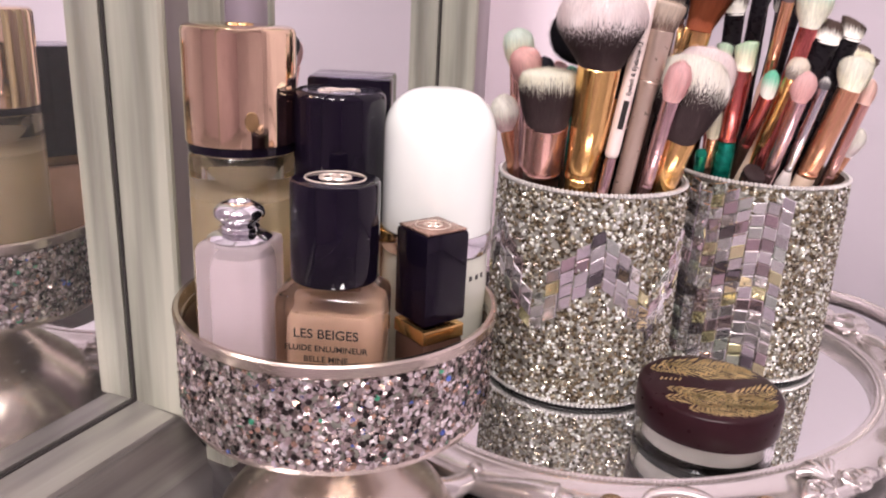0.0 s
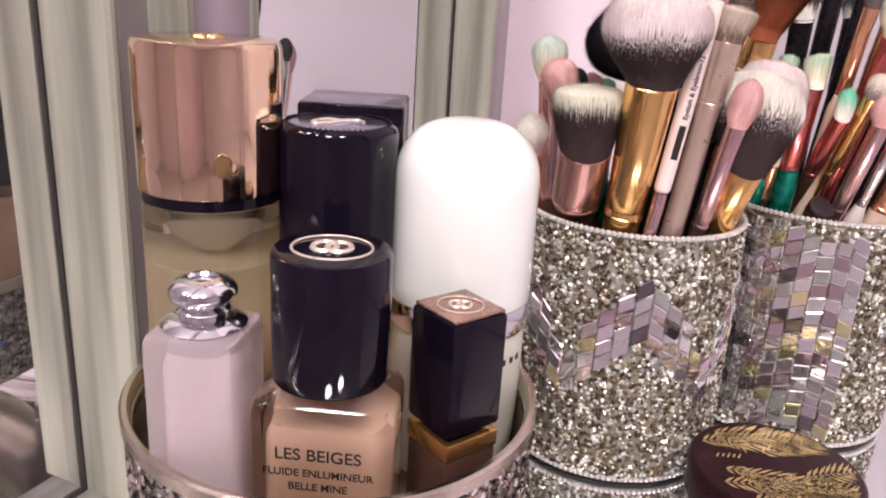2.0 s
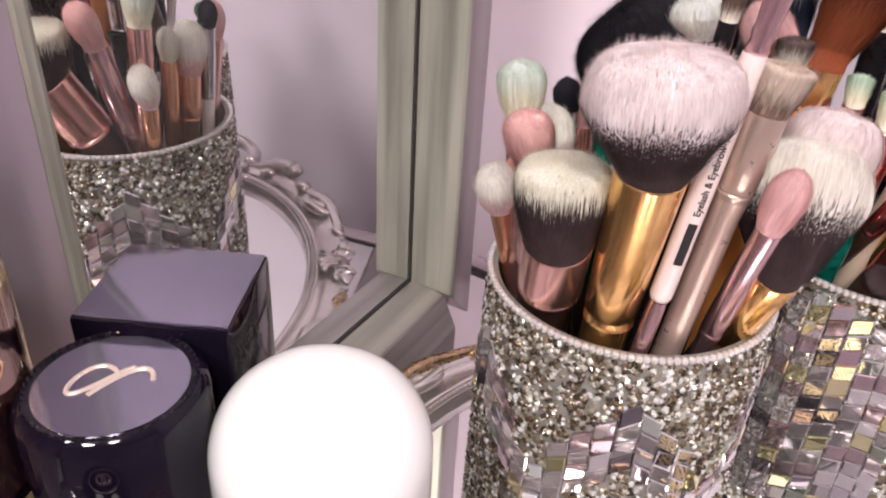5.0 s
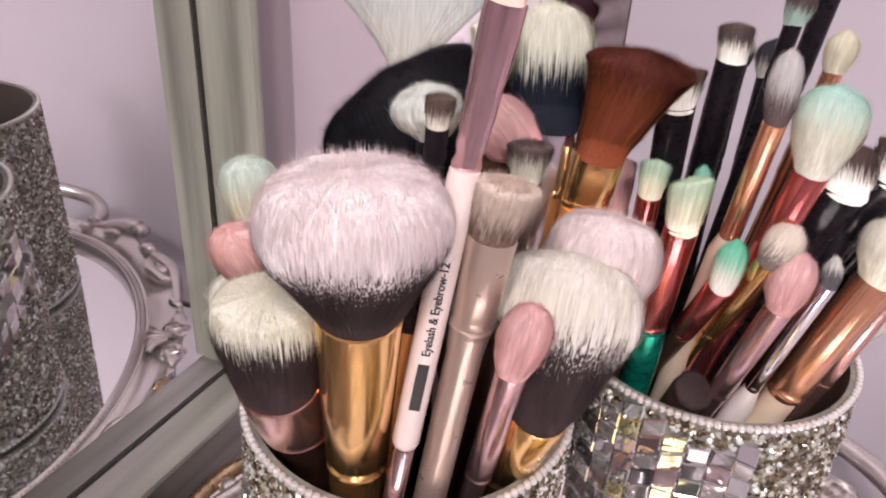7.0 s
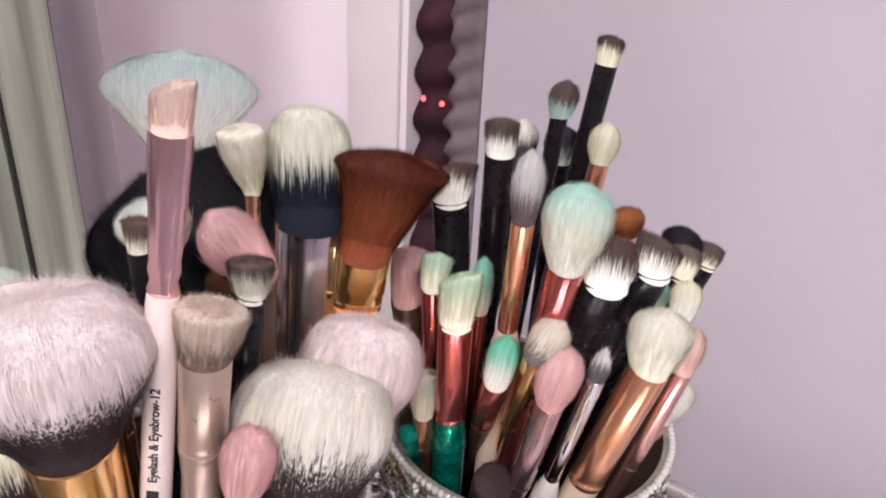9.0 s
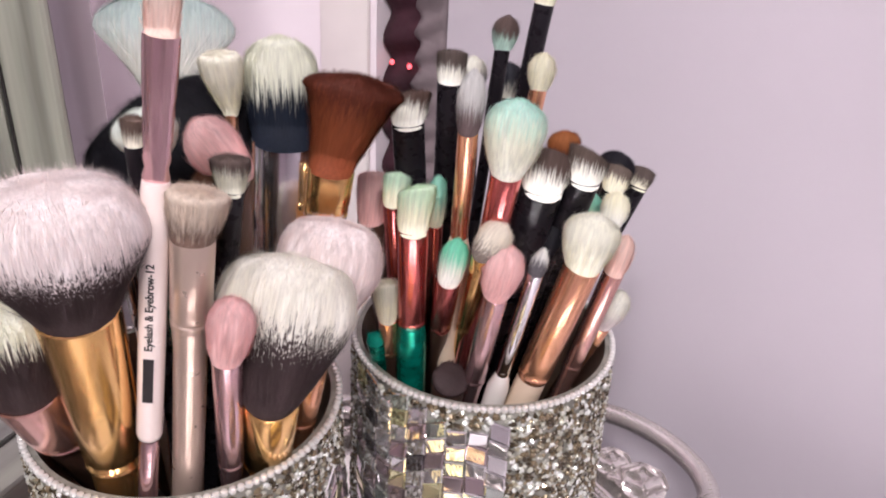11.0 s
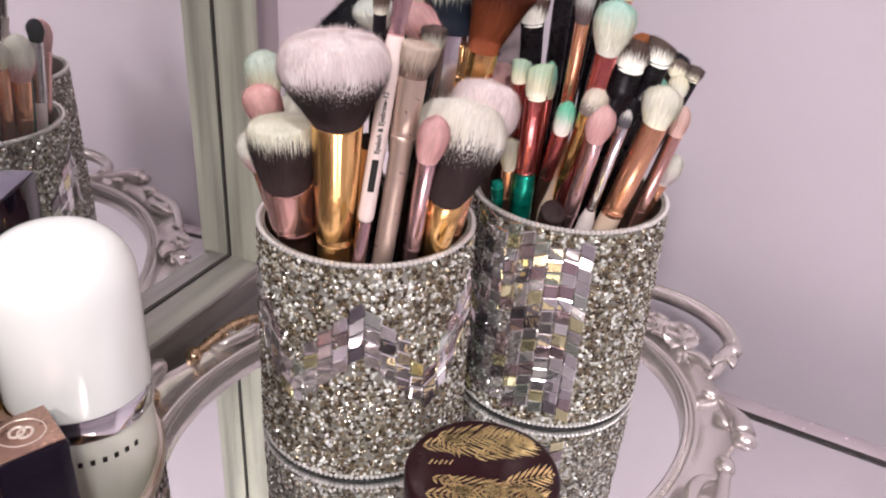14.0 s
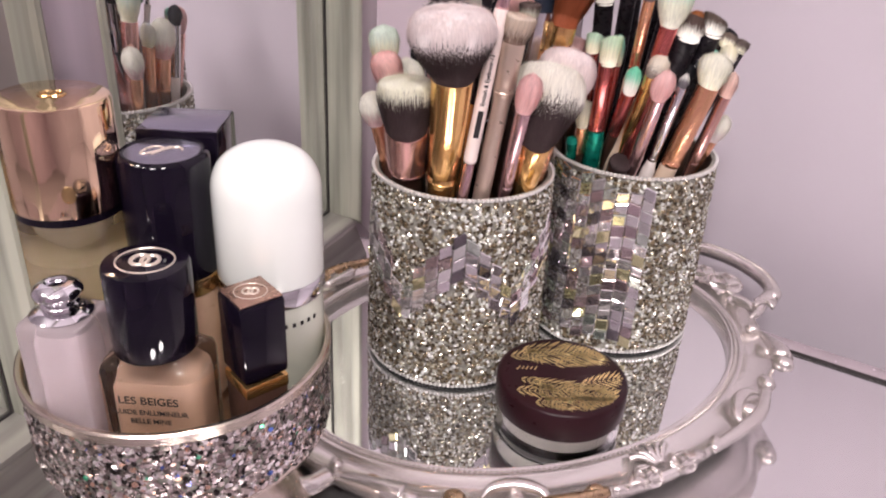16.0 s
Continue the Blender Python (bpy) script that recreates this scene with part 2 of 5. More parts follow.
def smoothed(me, deg=35):
    me.polygons.foreach_set("use_smooth", [True] * len(me.polygons))
    bm = bmesh.new()
    bm.from_mesh(me)
    for e in bm.edges:
        if len(e.link_faces) == 2 and e.calc_face_angle(0) > radians(deg):
            e.smooth = False
    bm.to_mesh(me)
    bm.free()
    return me


def part(name, me, parent, label="", m=None, kind=""):
    ob = new(name, me)
    ob.parent = parent
    if m is not None:
        ob.matrix_basis = m
    return tagged(ob, label, kind=kind)


def thing(name, label, category, m=Matrix(), group="", kind="", me=None):
    ob = new(name, me)
    ob.matrix_world = m
    return tagged(ob, label, category, group, kind)


def lathe(name, prof, material, seg=40, sx=1.0, sy=1.0, deg=35, power=2.0):
    """A turned body from (radius, z) pairs, open where the end radius is not 0; power > 2 squares it off."""
    verts, faces, rings = [], [], []
    for r, z in prof:
        if r < 1e-7:
            rings.append([len(verts)])
            verts.append((0, 0, z))
        else:
            ring = []
            for i in range(seg):
                a = 2 * math.pi * i / seg
                c, s = math.cos(a), math.sin(a)
                k = 1.0 if power == 2.0 else (abs(c) ** power + abs(s) ** power) ** (-1 / power)
                ring.append(len(verts))
                verts.append((r * c * k * sx, r * s * k * sy, z))
            rings.append(ring)
    for a, b in zip(rings, rings[1:]):
        for i in range(seg):
            j = (i + 1) % seg
            if len(a) == 1 and len(b) == 1:
                break
            if len(a) == 1:
                faces.append((a[0], b[j], b[i]))
            elif len(b) == 1:
                faces.append((a[i], a[j], b[0]))
            else:
                faces.append((a[i], a[j], b[j], b[i]))
    flip = prof[-1][1] < prof[0][1]
    if flip:
        faces = [tuple(reversed(f)) for f in faces]
    return smoothed(mesh_of(name, verts, faces, material), deg)


def block(name, size, material, bevel=0.001, centre=(0, 0, 0), segments=2):
    """A box with rounded edges; centre gives the middle of it."""
    bm = bmesh.new()
    bmesh.ops.create_cube(bm, size=1.0)
    bmesh.ops.scale(bm, vec=size, verts=bm.verts)
    if bevel:
        bmesh.ops.bevel(bm, geom=bm.edges[:], offset=bevel, segments=segments, affect="EDGES", profile=0.5)
    bmesh.ops.translate(bm, vec=centre, verts=bm.verts)
    me = bpy.data.meshes.new(name)
    bm.to_mesh(me)
    bm.free()
    me.materials.append(material)
    return smoothed(me, 40)


def tube(name, pts, radius, material, seg=8, closed=False):
    """A round bar along points; radius is a number or a function of 0..1."""
    pts = [Vector(p) for p in pts]
    n = len(pts)
    verts, faces = [], []
    side = None
    for i, p in enumerate(pts):
        d = (pts[(i + 1) % n] - pts[i - 1]) if closed else (pts[min(i + 1, n - 1)] - pts[max(i - 1, 0)])
        d.normalize()
        if side is None:
            side = d.orthogonal()
        side = (side - d * side.dot(d)).normalized()
        up = d.cross(side)
        r = radius(i / (n - 1)) if callable(radius) else radius
        for k in range(seg):
            a = 2 * math.pi * k / seg
            verts.append(p + (side * math.cos(a) + up * math.sin(a)) * r)
    for i in range(n if closed else n - 1):
        j = (i + 1) % n
        for k in range(seg):
            l = (k + 1) % seg
            faces.append((i * seg + k, i * seg + l, j * seg + l, j * seg + k))
    if not closed:
        faces.append(tuple(reversed(range(seg))))
        faces.append(tuple((n - 1) * seg + k for k in range(seg)))
    return mesh_of(name, verts, faces, material, True)


def joined(name, meshes, material):
    """Several meshes as one part; each entry a mesh, or a mesh and a pose."""
    verts, faces = [], []
    for e in meshes:
        me, m = e if isinstance(e, tuple) else (e, Matrix())
        o = len(verts)
        verts += [m @ v.co for v in me.vertices]
        faces += [tuple(i + o for i in p.vertices) for p in me.polygons]
    return smoothed(mesh_of(name, verts, faces, material), 40)


def lettering(name, text, size, material, parent, m, label="", align="CENTER", bold=0.0):
    cu = bpy.data.curves.new(name, "FONT")
    cu.body, cu.size, cu.align_x, cu.extrude = text, size, align, 0.00004
    cu.offset = bold
    tmp = new(name, cu)
    me = bpy.data.meshes.new_from_object(tmp.evaluated_get(bpy.context.evaluated_depsgraph_get()))
    bpy.data.objects.remove(tmp)
    me.materials.clear()
    me.materials.append(material)
    return part(name, me, parent, label, m)


def bits(name, count, place, size, material, seed, sides=6, dome=0.35, tilt=0.35):
    """Many small faceted bits set on a surface; place(rng) gives point, normal."""
    rng = random.Random(seed)
    verts, faces = [], []
    for _ in range(count):
        p, nrm = place(rng)
        nrm = (nrm + Vector((rng.uniform(-1, 1), rng.uniform(-1, 1), rng.uniform(-1, 1))) * tilt).normalized()
        u = nrm.orthogonal().normalized()
        v = nrm.cross(u)
        r = size * rng.uniform(0.65, 1.25)
        a0 = rng.uniform(0, 6.28)
        o = len(verts)
        for k in range(sides):
            a = a0 + 2 * math.pi * k / sides
            verts.append(p + (u * math.cos(a) + v * math.sin(a)) * r)
        if dome:
            verts.append(p + nrm * r * dome)
            faces += [(o + k, o + (k + 1) % sides, o + sides) for k in range(sides)]
        else:
            faces.append(tuple(o + k for k in range(sides)))
    return mesh_of(name, verts, faces, material)


# ---------------------------------------------------------------- the room
def room_box(name, x0, x1, y0, y1, z0, z1, material, bevel=0.0):
    ob = new(name, block(name, (x1 - x0, y1 - y0, z1 - z0), material, bevel, ((x0 + x1) / 2, (y0 + y1) / 2, (z0 + z1) / 2)))
    ob.matrix_world = ROOM
    return ob


X0, X1, Y0, YW, Z0, Z1 = -0.46, 2.3, -2.7, 0.10, -0.75, 1.66
SLOT0, SLOT1 = -0.2258, -0.1850
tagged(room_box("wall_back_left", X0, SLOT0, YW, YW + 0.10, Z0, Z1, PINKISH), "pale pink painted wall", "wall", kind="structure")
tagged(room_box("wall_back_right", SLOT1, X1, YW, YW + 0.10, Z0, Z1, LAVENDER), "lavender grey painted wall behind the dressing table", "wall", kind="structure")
tagged(room_box("wall_left", X0 - 0.1, X0, Y0, YW + 0.10, Z0, Z1, PINKISH), "pale pink painted wall behind the mirror", "wall", kind="structure")
# front wall and floor are unseen, toned for reflections in caps and tiles
tagged(room_box("wall_front", X0, X1, Y0 - 0.1, Y0, Z0, Z1, DEEP), "unseen front wall, mauve tone set for reflections", "wall", kind="structure")
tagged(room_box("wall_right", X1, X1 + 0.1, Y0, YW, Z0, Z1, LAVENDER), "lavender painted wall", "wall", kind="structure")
# sheet closing the slot; near-black colour stands in for its unlit depth
tagged(room_box("wall_recess", SLOT0 - 0.1, SLOT1 + 0.1, YW + 0.10, YW + 0.16, Z0, Z1, GAP), "back of the wall slot, its shade in a near-black colour", "wall", kind="structure")
tagged(room_box("floor", X0, X1, Y0, YW, Z0 - 0.05, Z0, CARPET), "unseen grey carpet floor, tone set for reflections", "floor", kind="structure")
tagged(room_box("ceiling", X0, X1, Y0, YW + 0.10, Z1, Z1 + 0.05, CEIL), "white painted ceiling", "ceiling", kind="structure")
tagged(room_box("trim", SLOT0 - 0.033, SLOT0 - 0.003, YW - 0.004, YW - 0.0005, Z0 + 0.001, Z1 - 0.001, TRIM, 0.0012), "cream painted trim along the wall's edge", "trim", kind="structure")


def ruffle(name, x, width, y, amp, material, label, freq, edge):
    """A hanging strip of gathered cloth with a wavy edge, thick."""
    verts, faces = [], []
    nz, nx = 520, 5
    for i in range(nz + 1):
        z = -0.70 + 1.5 * i / nz
        for k in range(nx + 1):
            f = k / nx
            w = width + edge * (math.sin(z * freq + 2 * math.sin(z * 23)) * 0.7 + 0.5 * math.sin(z * freq * 0.37 + 1) * math.sin(z * 71))
            verts.append((x - f * w, y + amp * math.sin(z * freq * 0.9 + f * 3) * (0.4 + f), z))
    for i in range(nz):
        for k in range(nx):
            a = i * (nx + 1) + k
            faces.append((a, a + 1, a + nx + 2, a + nx + 1))
    ob = thing(name, label, "curtain", ROOM, me=mesh_of(name, verts, faces, material, True))
    ob.modifiers.new("thickness", "SOLIDIFY").thickness = 0.0015
    return ob


ruffle("curtain", SLOT1 - 0.0008, 0.0390, YW + 0.010, 0.003, MAROON, "dark maroon gathered curtain hanging in the wall slot", 300, 0.0)
ruffle("ruffled_ribbon", SLOT1 - 0.0008, 0.0165, YW + 0.002, 0.0016, GREYRUFF, "grey ruffled ribbon edge hanging in the wall slot", 520, 0.0024)
REDLIGHT = bpy.data.materials.new("red_glow")
REDLIGHT.use_nodes = True
REDLIGHT.node_tree.nodes["Principled BSDF"].inputs["Base Color"].default_value = (0.5, 0.02, 0.03, 1)
REDLIGHT.node_tree.nodes["Principled BSDF"].inputs["Emission Color"].default_value = (1.0, 0.10, 0.12, 1)
REDLIGHT.node_tree.nodes["Principled BSDF"].inputs["Emission Strength"].default_value = 3.0
for x, z in ((-0.2190, 0.1580), (-0.2085, 0.1572)):
    bulb = lathe("red_fairy_light", [(0, -0.0016), (0.0011, -0.0009), (0.0013, 0.0), (0.0009, 0.001), (0, 0.0016)], REDLIGHT, 12)
    thing("red_fairy_light", "tiny glowing red fairy light before the dark curtain", "light", ROOM @ Matrix.Translation((x, YW + 0.0045, z)), "fairy lights", me=bulb)

# mirrored dressing table: a glass top with a narrow bevelled strip along its back edge
table = thing("dressing_table", "silvery mirror-topped dressing table standing near the wall", "table", ROOM)
part("tabletop", block("tabletop", (1.6, 0.548, 0.022), TABLE, 0.0010, (0.45, -0.2685, -0.011)), table, "mirrored glass top")
part("cabinet", block("cabinet", (1.55, 0.50, 0.715), TABLE, 0.003, (0.45, -0.245, -0.3855)), table)
part("back_strip", block("back_strip", (1.6, 0.0120, 0.022), STRIP, 0.0015, (0.45, 0.0138, -0.0105)), table, "narrow pale bevelled strip")
part("joint", block("joint", (1.6, 0.0026, 0.0010), GAP, 0.0002, (0.45, 0.0066, 0.0001)), table, "dark joint before the strip")

# bodies for the two added lamps, glowing without a known source
for at in (ADDED_LAMP_1, ADDED_LAMP_2):
    lamp = thing("ceiling_lamp", "round white lit ceiling lamp, unseen, added to light the room", "lamp", Matrix.Translation((at.x, at.y, Z1)))
    part("canopy", lathe("canopy", [(0, 0), (0.17, 0), (0.17, -0.02), (0.165, -0.025), (0, -0.025)], TRIM, 48), lamp)
    glow = bpy.data.materials.new("added_lamp_glow")
    glow.use_nodes = True
    glow.node_tree.nodes["Principled BSDF"].inputs["Emission Color"].default_value = (1, 0.95, 0.92, 1)
    glow.node_tree.nodes["Principled BSDF"].inputs["Emission Strength"].default_value = 6.0
    part("diffuser", lathe("diffuser", [(0.16, -0.026), (0.15, -0.045), (0.10, -0.056), (0, -0.058)], glow, 48), lamp)


# ---------------------------------------------------------------- folding mirror
def mirror_panel(name, right, angle, width, z0, height, label, hinge=False):
    """A framed panel whose glass ends at `right` and runs back by width; the frame slopes up from the glass to a rounded ridge."""
    th = radians(angle)
    u = Vector((math.cos(th), math.sin(th), 0))
    n = Vector((math.sin(th), -math.cos(th), 0))
    m = Matrix(((n.x, u.x, 0, right[0]), (n.y, u.y, 0, right[1]), (0, 0, 1, 0), (0, 0, 0, 1)))
    ob = thing(name, label, "mirror", m, "panels of the folding mirror")
    prof = [(0.0, 0.0), (0.0190, 0.0022), (0.0204, 0.0027), (0.0212, 0.0040), (0.0209, 0.0058), (0.0200, 0.0066), (0.0180, 0.0066), (-0.030, 0.0066), (-0.030, -0.002), (0.0, -0.002)]
    face = [(0.0180, 0.0067), (0.0202, 0.0067), (0.0192, 0.0255), (0.0184, 0.0272), (0.0172, 0.0275), (-0.030, 0.0275), (-0.030, 0.0067)]
    roll = [(0.0172, 0.0276), (0.0193, 0.0279), (0.0206, 0.0295), (0.0206, 0.0315), (0.0190, 0.0330), (0.0170, 0.0332), (0.0060, 0.0332), (0.0060, 0.0276)]
    low = [(0.0, 0.0), (0.0160, 0.0023), (0.0173, 0.0029), (0.0180, 0.0041), (0.0176, 0.0056), (0.0160, 0.0072), (0.0125, 0.0120), (0.0120, 0.0140), (0.0120, z0), (-0.030, z0), (-0.030, -0.002), (0.0, -0.002)]
    y0, y1, zb, zt = -width, 0.0, z0, z0 + height

    def rail(nm, pr, a, b, mat_):
        """pr swept from corner a to b with mitred ends; corners are (y, z, dy, dz) with the outward way at each end."""
        verts, faces = [], []
        for (y, z, dy, dz) in (a, b):
            verts += [(d, y + dy * w, z + dz * w) for d, w in pr]
        k = len(pr)
        for i in range(k):
            j = (i + 1) % k
            faces.append((i, j, k + j, k + i))
        faces += [tuple(reversed(range(k))), tuple(range(k, 2 * k))]
        me = smoothed(mesh_of(nm, verts, faces, mat_), 30)
        bm = bmesh.new()
        bm.from_mesh(me)
        bmesh.ops.recalc_face_normals(bm, faces=bm.faces)
        bm.to_mesh(me)
        bm.free()
        part(nm, me, ob)

    rail("stile", prof, (y1, zb, 1, -1), (y1, zt, 1, 1), SILVERLEAF)
    rail("stile", prof, (y0, zb, -1, -1), (y0, zt, -1, 1), SILVERLEAF)
    rail("front_face", face, (y1, zb, 1, -1), (y1, zt, 1, 1), SILVERFACE)
    rail("front_face", face, (y0, zb, -1, -1), (y0, zt, -1, 1), SILVERFACE)
    if hinge:
        rail("edge_bead", roll, (y0, zb, -1, -1), (y0, zt, -1, 1), SILVERLEAF)
    rail("top_rail", prof, (y0, zt, -1, 1), (y1, zt, 1, 1), SILVERRAIL)
    k = 0.0275
    verts, faces = [], []
    for y, s in ((y0, -1), (y1, 1)):
        verts += [(d, y + s * min(w, k), zb - w) for d, w in low]
    c = len(low)
    for i in range(c):
        j = (i + 1) % c
        faces.append((i, j, c + j, c + i))
    faces += [tuple(reversed(range(c))), tuple(range(c, 2 * c))]
    me = mesh_of("bottom_rail", verts, faces, SILVERRAIL)
    bm = bmesh.new()
    bm.from_mesh(me)
    bmesh.ops.recalc_face_normals(bm, faces=bm.faces)
    bm.to_mesh(me)
    bm.free()
    part("bottom_rail", smoothed(me, 30), ob)
    g = block("glass", (0.003, width + 0.002, height + 0.002), MIRROR, 0, (-0.0015, -width / 2, z0 + height / 2))
    part("glass", g, ob, "clear silvered mirror glass")
    for y, z, sy, sz in ((y1 + 0.0002, z0 + height / 2, 0.0018, height), (y0 - 0.0002, z0 + height / 2, 0.0018, height), (-width / 2, z0 - 0.0002, width, 0.0014)):
        part("joint", block("joint", (0.0014, sy, sz), GAP, 0, (0.0002, y, z)), ob, "dark joint between glass and frame")
    return ob


mirror_panel("mirror_panel", (-0.0009, 0.4582), 63.5, 0.1710, 0.040, 0.55, "folding mirror panel in a brushed champagne silver frame", True)
mirror_panel("mirror_panel", (-0.1098, 0.2635), 65.5, 0.34, 0.0375, 0.55, "wide folding mirror panel in a brushed champagne silver frame")


# ---------------------------------------------------------------- mirrored tray
TC, TA, TB, TANG = (0.110, 0.356), 0.1255, 0.0930, 26.5
TRAYTOP = 0.0112
tray_at = pose(TC[0], TC[1], 0, 0, 0, TANG)


def oval(a, off=0.0):
    """A point of the tray's oval at angle a, moved outward by off, and the outward way."""
    c, s = math.cos(a), math.sin(a)
    n = Vector((c / TA, s / TB, 0)).normalized()
    return Vector((TA * c, TB * s, 0)) + n * off, n


PETAL = lathe("petal", [(0, 0), (0.0019, 0.0006), (0.0024, 0.0016), (0.0021, 0.0023), (0.0013, 0.0019), (0, 0.0016)], TRAY, 10)


def build_tray():
    ob = thing("vanity_tray", "oval mirrored vanity tray with ornate antiqued silver scroll border", "tray", tray_at)
    seg = 160
    v = [(0, 0, TRAYTOP)] + [tuple(oval(2 * math.pi * i / seg, 0.001)[0] + Vector((0, 0, TRAYTOP))) for i in range(seg)]
    v += [tuple(oval(2 * math.pi * i / seg, 0.001)[0] + Vector((0, 0, TRAYTOP - 0.004))) for i in range(seg)]
    f = [(0, 1 + i, 1 + (i + 1) % seg) for i in range(seg)]
    f += [(1 + (i + 1) % seg, 1 + i, 1 + seg + i, 1 + seg + (i + 1) % seg) for i in range(seg)]
    part("mirror_plate", mesh_of("mirror_plate", v, f, MIRROR), ob, "clear mirror plate")

    # the border, swept round: inner wall, bead groove, dished band, raised wavy lip, underside
    def width(a):
        q = abs(math.remainder(a, math.pi))
        return 0.0188 + 0.0045 * math.exp(-((q - 1.08) / 0.16) ** 2) + 0.0035 * math.exp(-((q - 0.70) / 0.10) ** 2) + 0.0025 * math.exp(-((q - 1.55) / 0.22) ** 2)

    n = 288
    verts, faces = [], []
    for i in range(n):
        a = 2 * math.pi * i / n
        w = width(a)
        lip = 0.0172 + 0.20 * (w - 0.0188)
        pr = [(-0.0016, TRAYTOP - 0.001), (-0.0013, 0.0162), (-0.0006, 0.0171), (0.0003, 0.0171), (0.0009, 0.0164), (0.0030, 0.0164), (0.0036, 0.0173), (0.0046, 0.0176), (0.0056, 0.0170),
              (0.0080, 0.0154), (0.0110, 0.0148), (0.0140, 0.0150), (w - 0.003, lip - 0.0010), (w - 0.0014, lip), (w, lip - 0.0006), (w + 0.0004, lip - 0.003), (w - 0.003, 0.0075), (w - 0.010, 0.0035), (0.004, 0.0035)]
        for off, z in pr:
            p, _ = oval(a, off)
            verts.append((p.x, p.y, z))
    k = len(pr)
    for i in range(n):
        j = (i + 1) % n
        for q in range(k - 1):
            faces.append((i * k + q, j * k + q, j * k + q + 1, i * k + q + 1))
    part("border", smoothed(mesh_of("border", verts, faces, TRAY), 50), ob)
    # row of beads in the groove
    pearl = lathe("bead", [(0, -0.0003), (0.00085, 0.0002), (0.00075, 0.0008), (0, 0.0011)], TRAY, 7)
    part("beading", joined("beading", [(pearl, Matrix.Translation(oval(2 * math.pi * i / 330, 0.0020)[0] + Vector((0, 0, 0.0165)))) for i in range(330)], TRAY), ob, "fine silver beading", kind="stuff")
    # feet
    for a in (0.6, 2.4, 3.8, 5.6):
        p, _ = oval(a, 0.006)
        part("foot", lathe("foot", [(0, 0), (0.005, 0), (0.0065, 0.002), (0.005, 0.004), (0, 0.0045)], TRAY, 16), ob, m=Matrix.Translation(p))

    def sweep(name, pts, radius, gold=False, parent=ob, flat=0.8):
        """A tapering bar along (angle, outward, height) triples, smoothed between them."""
        ctl = [oval(a, off)[0] + Vector((0, 0, z)) for a, off, z in pts]
        ctl = [ctl[0] * 2 - ctl[1]] + ctl + [ctl[-1] * 2 - ctl[-2]]
        out = []
        for i in range(1, len(ctl) - 2):
            p0, p1, p2, p3 = ctl[i - 1:i + 3]
            for q in range(7):
                f = q / 7
                out.append(0.5 * (2 * p1 + (p2 - p0) * f + (2 * p0 - 5 * p1 + 4 * p2 - p3) * f * f + (3 * p1 - p0 - 3 * p2 + p3) * f ** 3))
        out.append(ctl[-2])
        return part(name, tube(name, out, radius, TRAYGOLD if gold else TRAY, 10), parent, "worn gold scroll" if gold else "")

    def knob(a, off, z, size, gold=False, long=1.3, turn=0.0):
        """A rounded scroll end."""
        p, nn = oval(a, off)
        me = lathe("scroll_end", [(0, -0.9 * size), (0.6 * size, -0.7 * size), (0.95 * size, -0.25 * size), (size, 0.15 * size), (0.8 * size, 0.6 * size), (0.45 * size, 0.85 * size), (0, 0.95 * size)],
                   TRAYGOLD if gold else TRAY, 18, long, 1.0, 70)
        part("scroll_end", me, ob, m=Matrix.Translation(p + Vector((0, 0, z))) @ pose(0, 0, 0, 0, 0, math.degrees(math.atan2(nn.y, nn.x) + turn)))

    def leaf(p, ang, length, width, z, gold=False):
        verts, faces = [], []
        for i in range(13):
            f = i / 12
            w = width * math.sin(math.pi * f ** 0.7) ** 0.8 * (1 + 0.10 * math.cos(f * 22))
            lift = z + 0.0035 * math.sin(f * 2.6)
            for q, (s, h) in enumerate(((-1, -0.0014), (-0.55, 0.0005), (0, -0.0004), (0.55, 0.0005), (1, -0.0014))):
                verts.append((f * length, s * w, lift + h))
        for i in range(12):
            for q in range(4):
                a = i * 5 + q
                faces.append((a, a + 5, a + 6, a + 1))
        me = mesh_of("leaf", verts, faces, TRAYGOLD if gold else TRAY, True)
        o = part("acanthus_leaf", me, ob, m=Matrix.Translation(p) @ pose(0, 0, 0, 0, 0, math.degrees(ang)))
        o.modifiers.new("thickness", "SOLIDIFY").thickness = 0.0015

    def rosette(a, off, size, z=0.0155):
        p, nn = oval(a, off)
        core = lathe("rosette", [(0.0060, -0.0010), (0.0058, 0.0006), (0.0030, 0.0014), (0.0022, 0.0030), (0.0016, 0.0046), (0, 0.0050)], TRAY, 14)
        rose = part("rosette", core, ob, "raised rose ornament", Matrix.Translation(p + Vector((0, 0, z))) @ Matrix.Scale(size, 4))
        for ring, cnt, rad, lift in ((0, 4, 0.0026, 0.0030), (1, 6, 0.0050, 0.0016)):
            for i in range(cnt):
                b = 2 * math.pi * i / cnt + ring * 0.4
                part("petal", PETAL, rose, m=Matrix.Translation((math.cos(b) * rad, math.sin(b) * rad, lift)) @ pose(0, 0, 0, 0, 0, math.degrees(b)) @ pose(0, 0, 0, 0, 38 + 10 * ring, 0) @ Matrix.Diagonal((0.9, 1.6, 1.0, 1)))
        return p, math.atan2(nn.y, nn.x)

    # both ends: a rose with leaves inside an open loop handle
    for end in (0.0, math.pi):
        p, way = rosette(end - 0.045, 0.0215, 1.45)
        for da, ln in ((1.75, 0.020), (2.35, 0.016), (-1.9, 0.013), (-2.6, 0.013)):
            leaf(p + Vector((0, 0, 0.0155)), way + da, ln, 0.0050, 0.0)
        rosette(end + 0.090, 0.0200, 1.15)
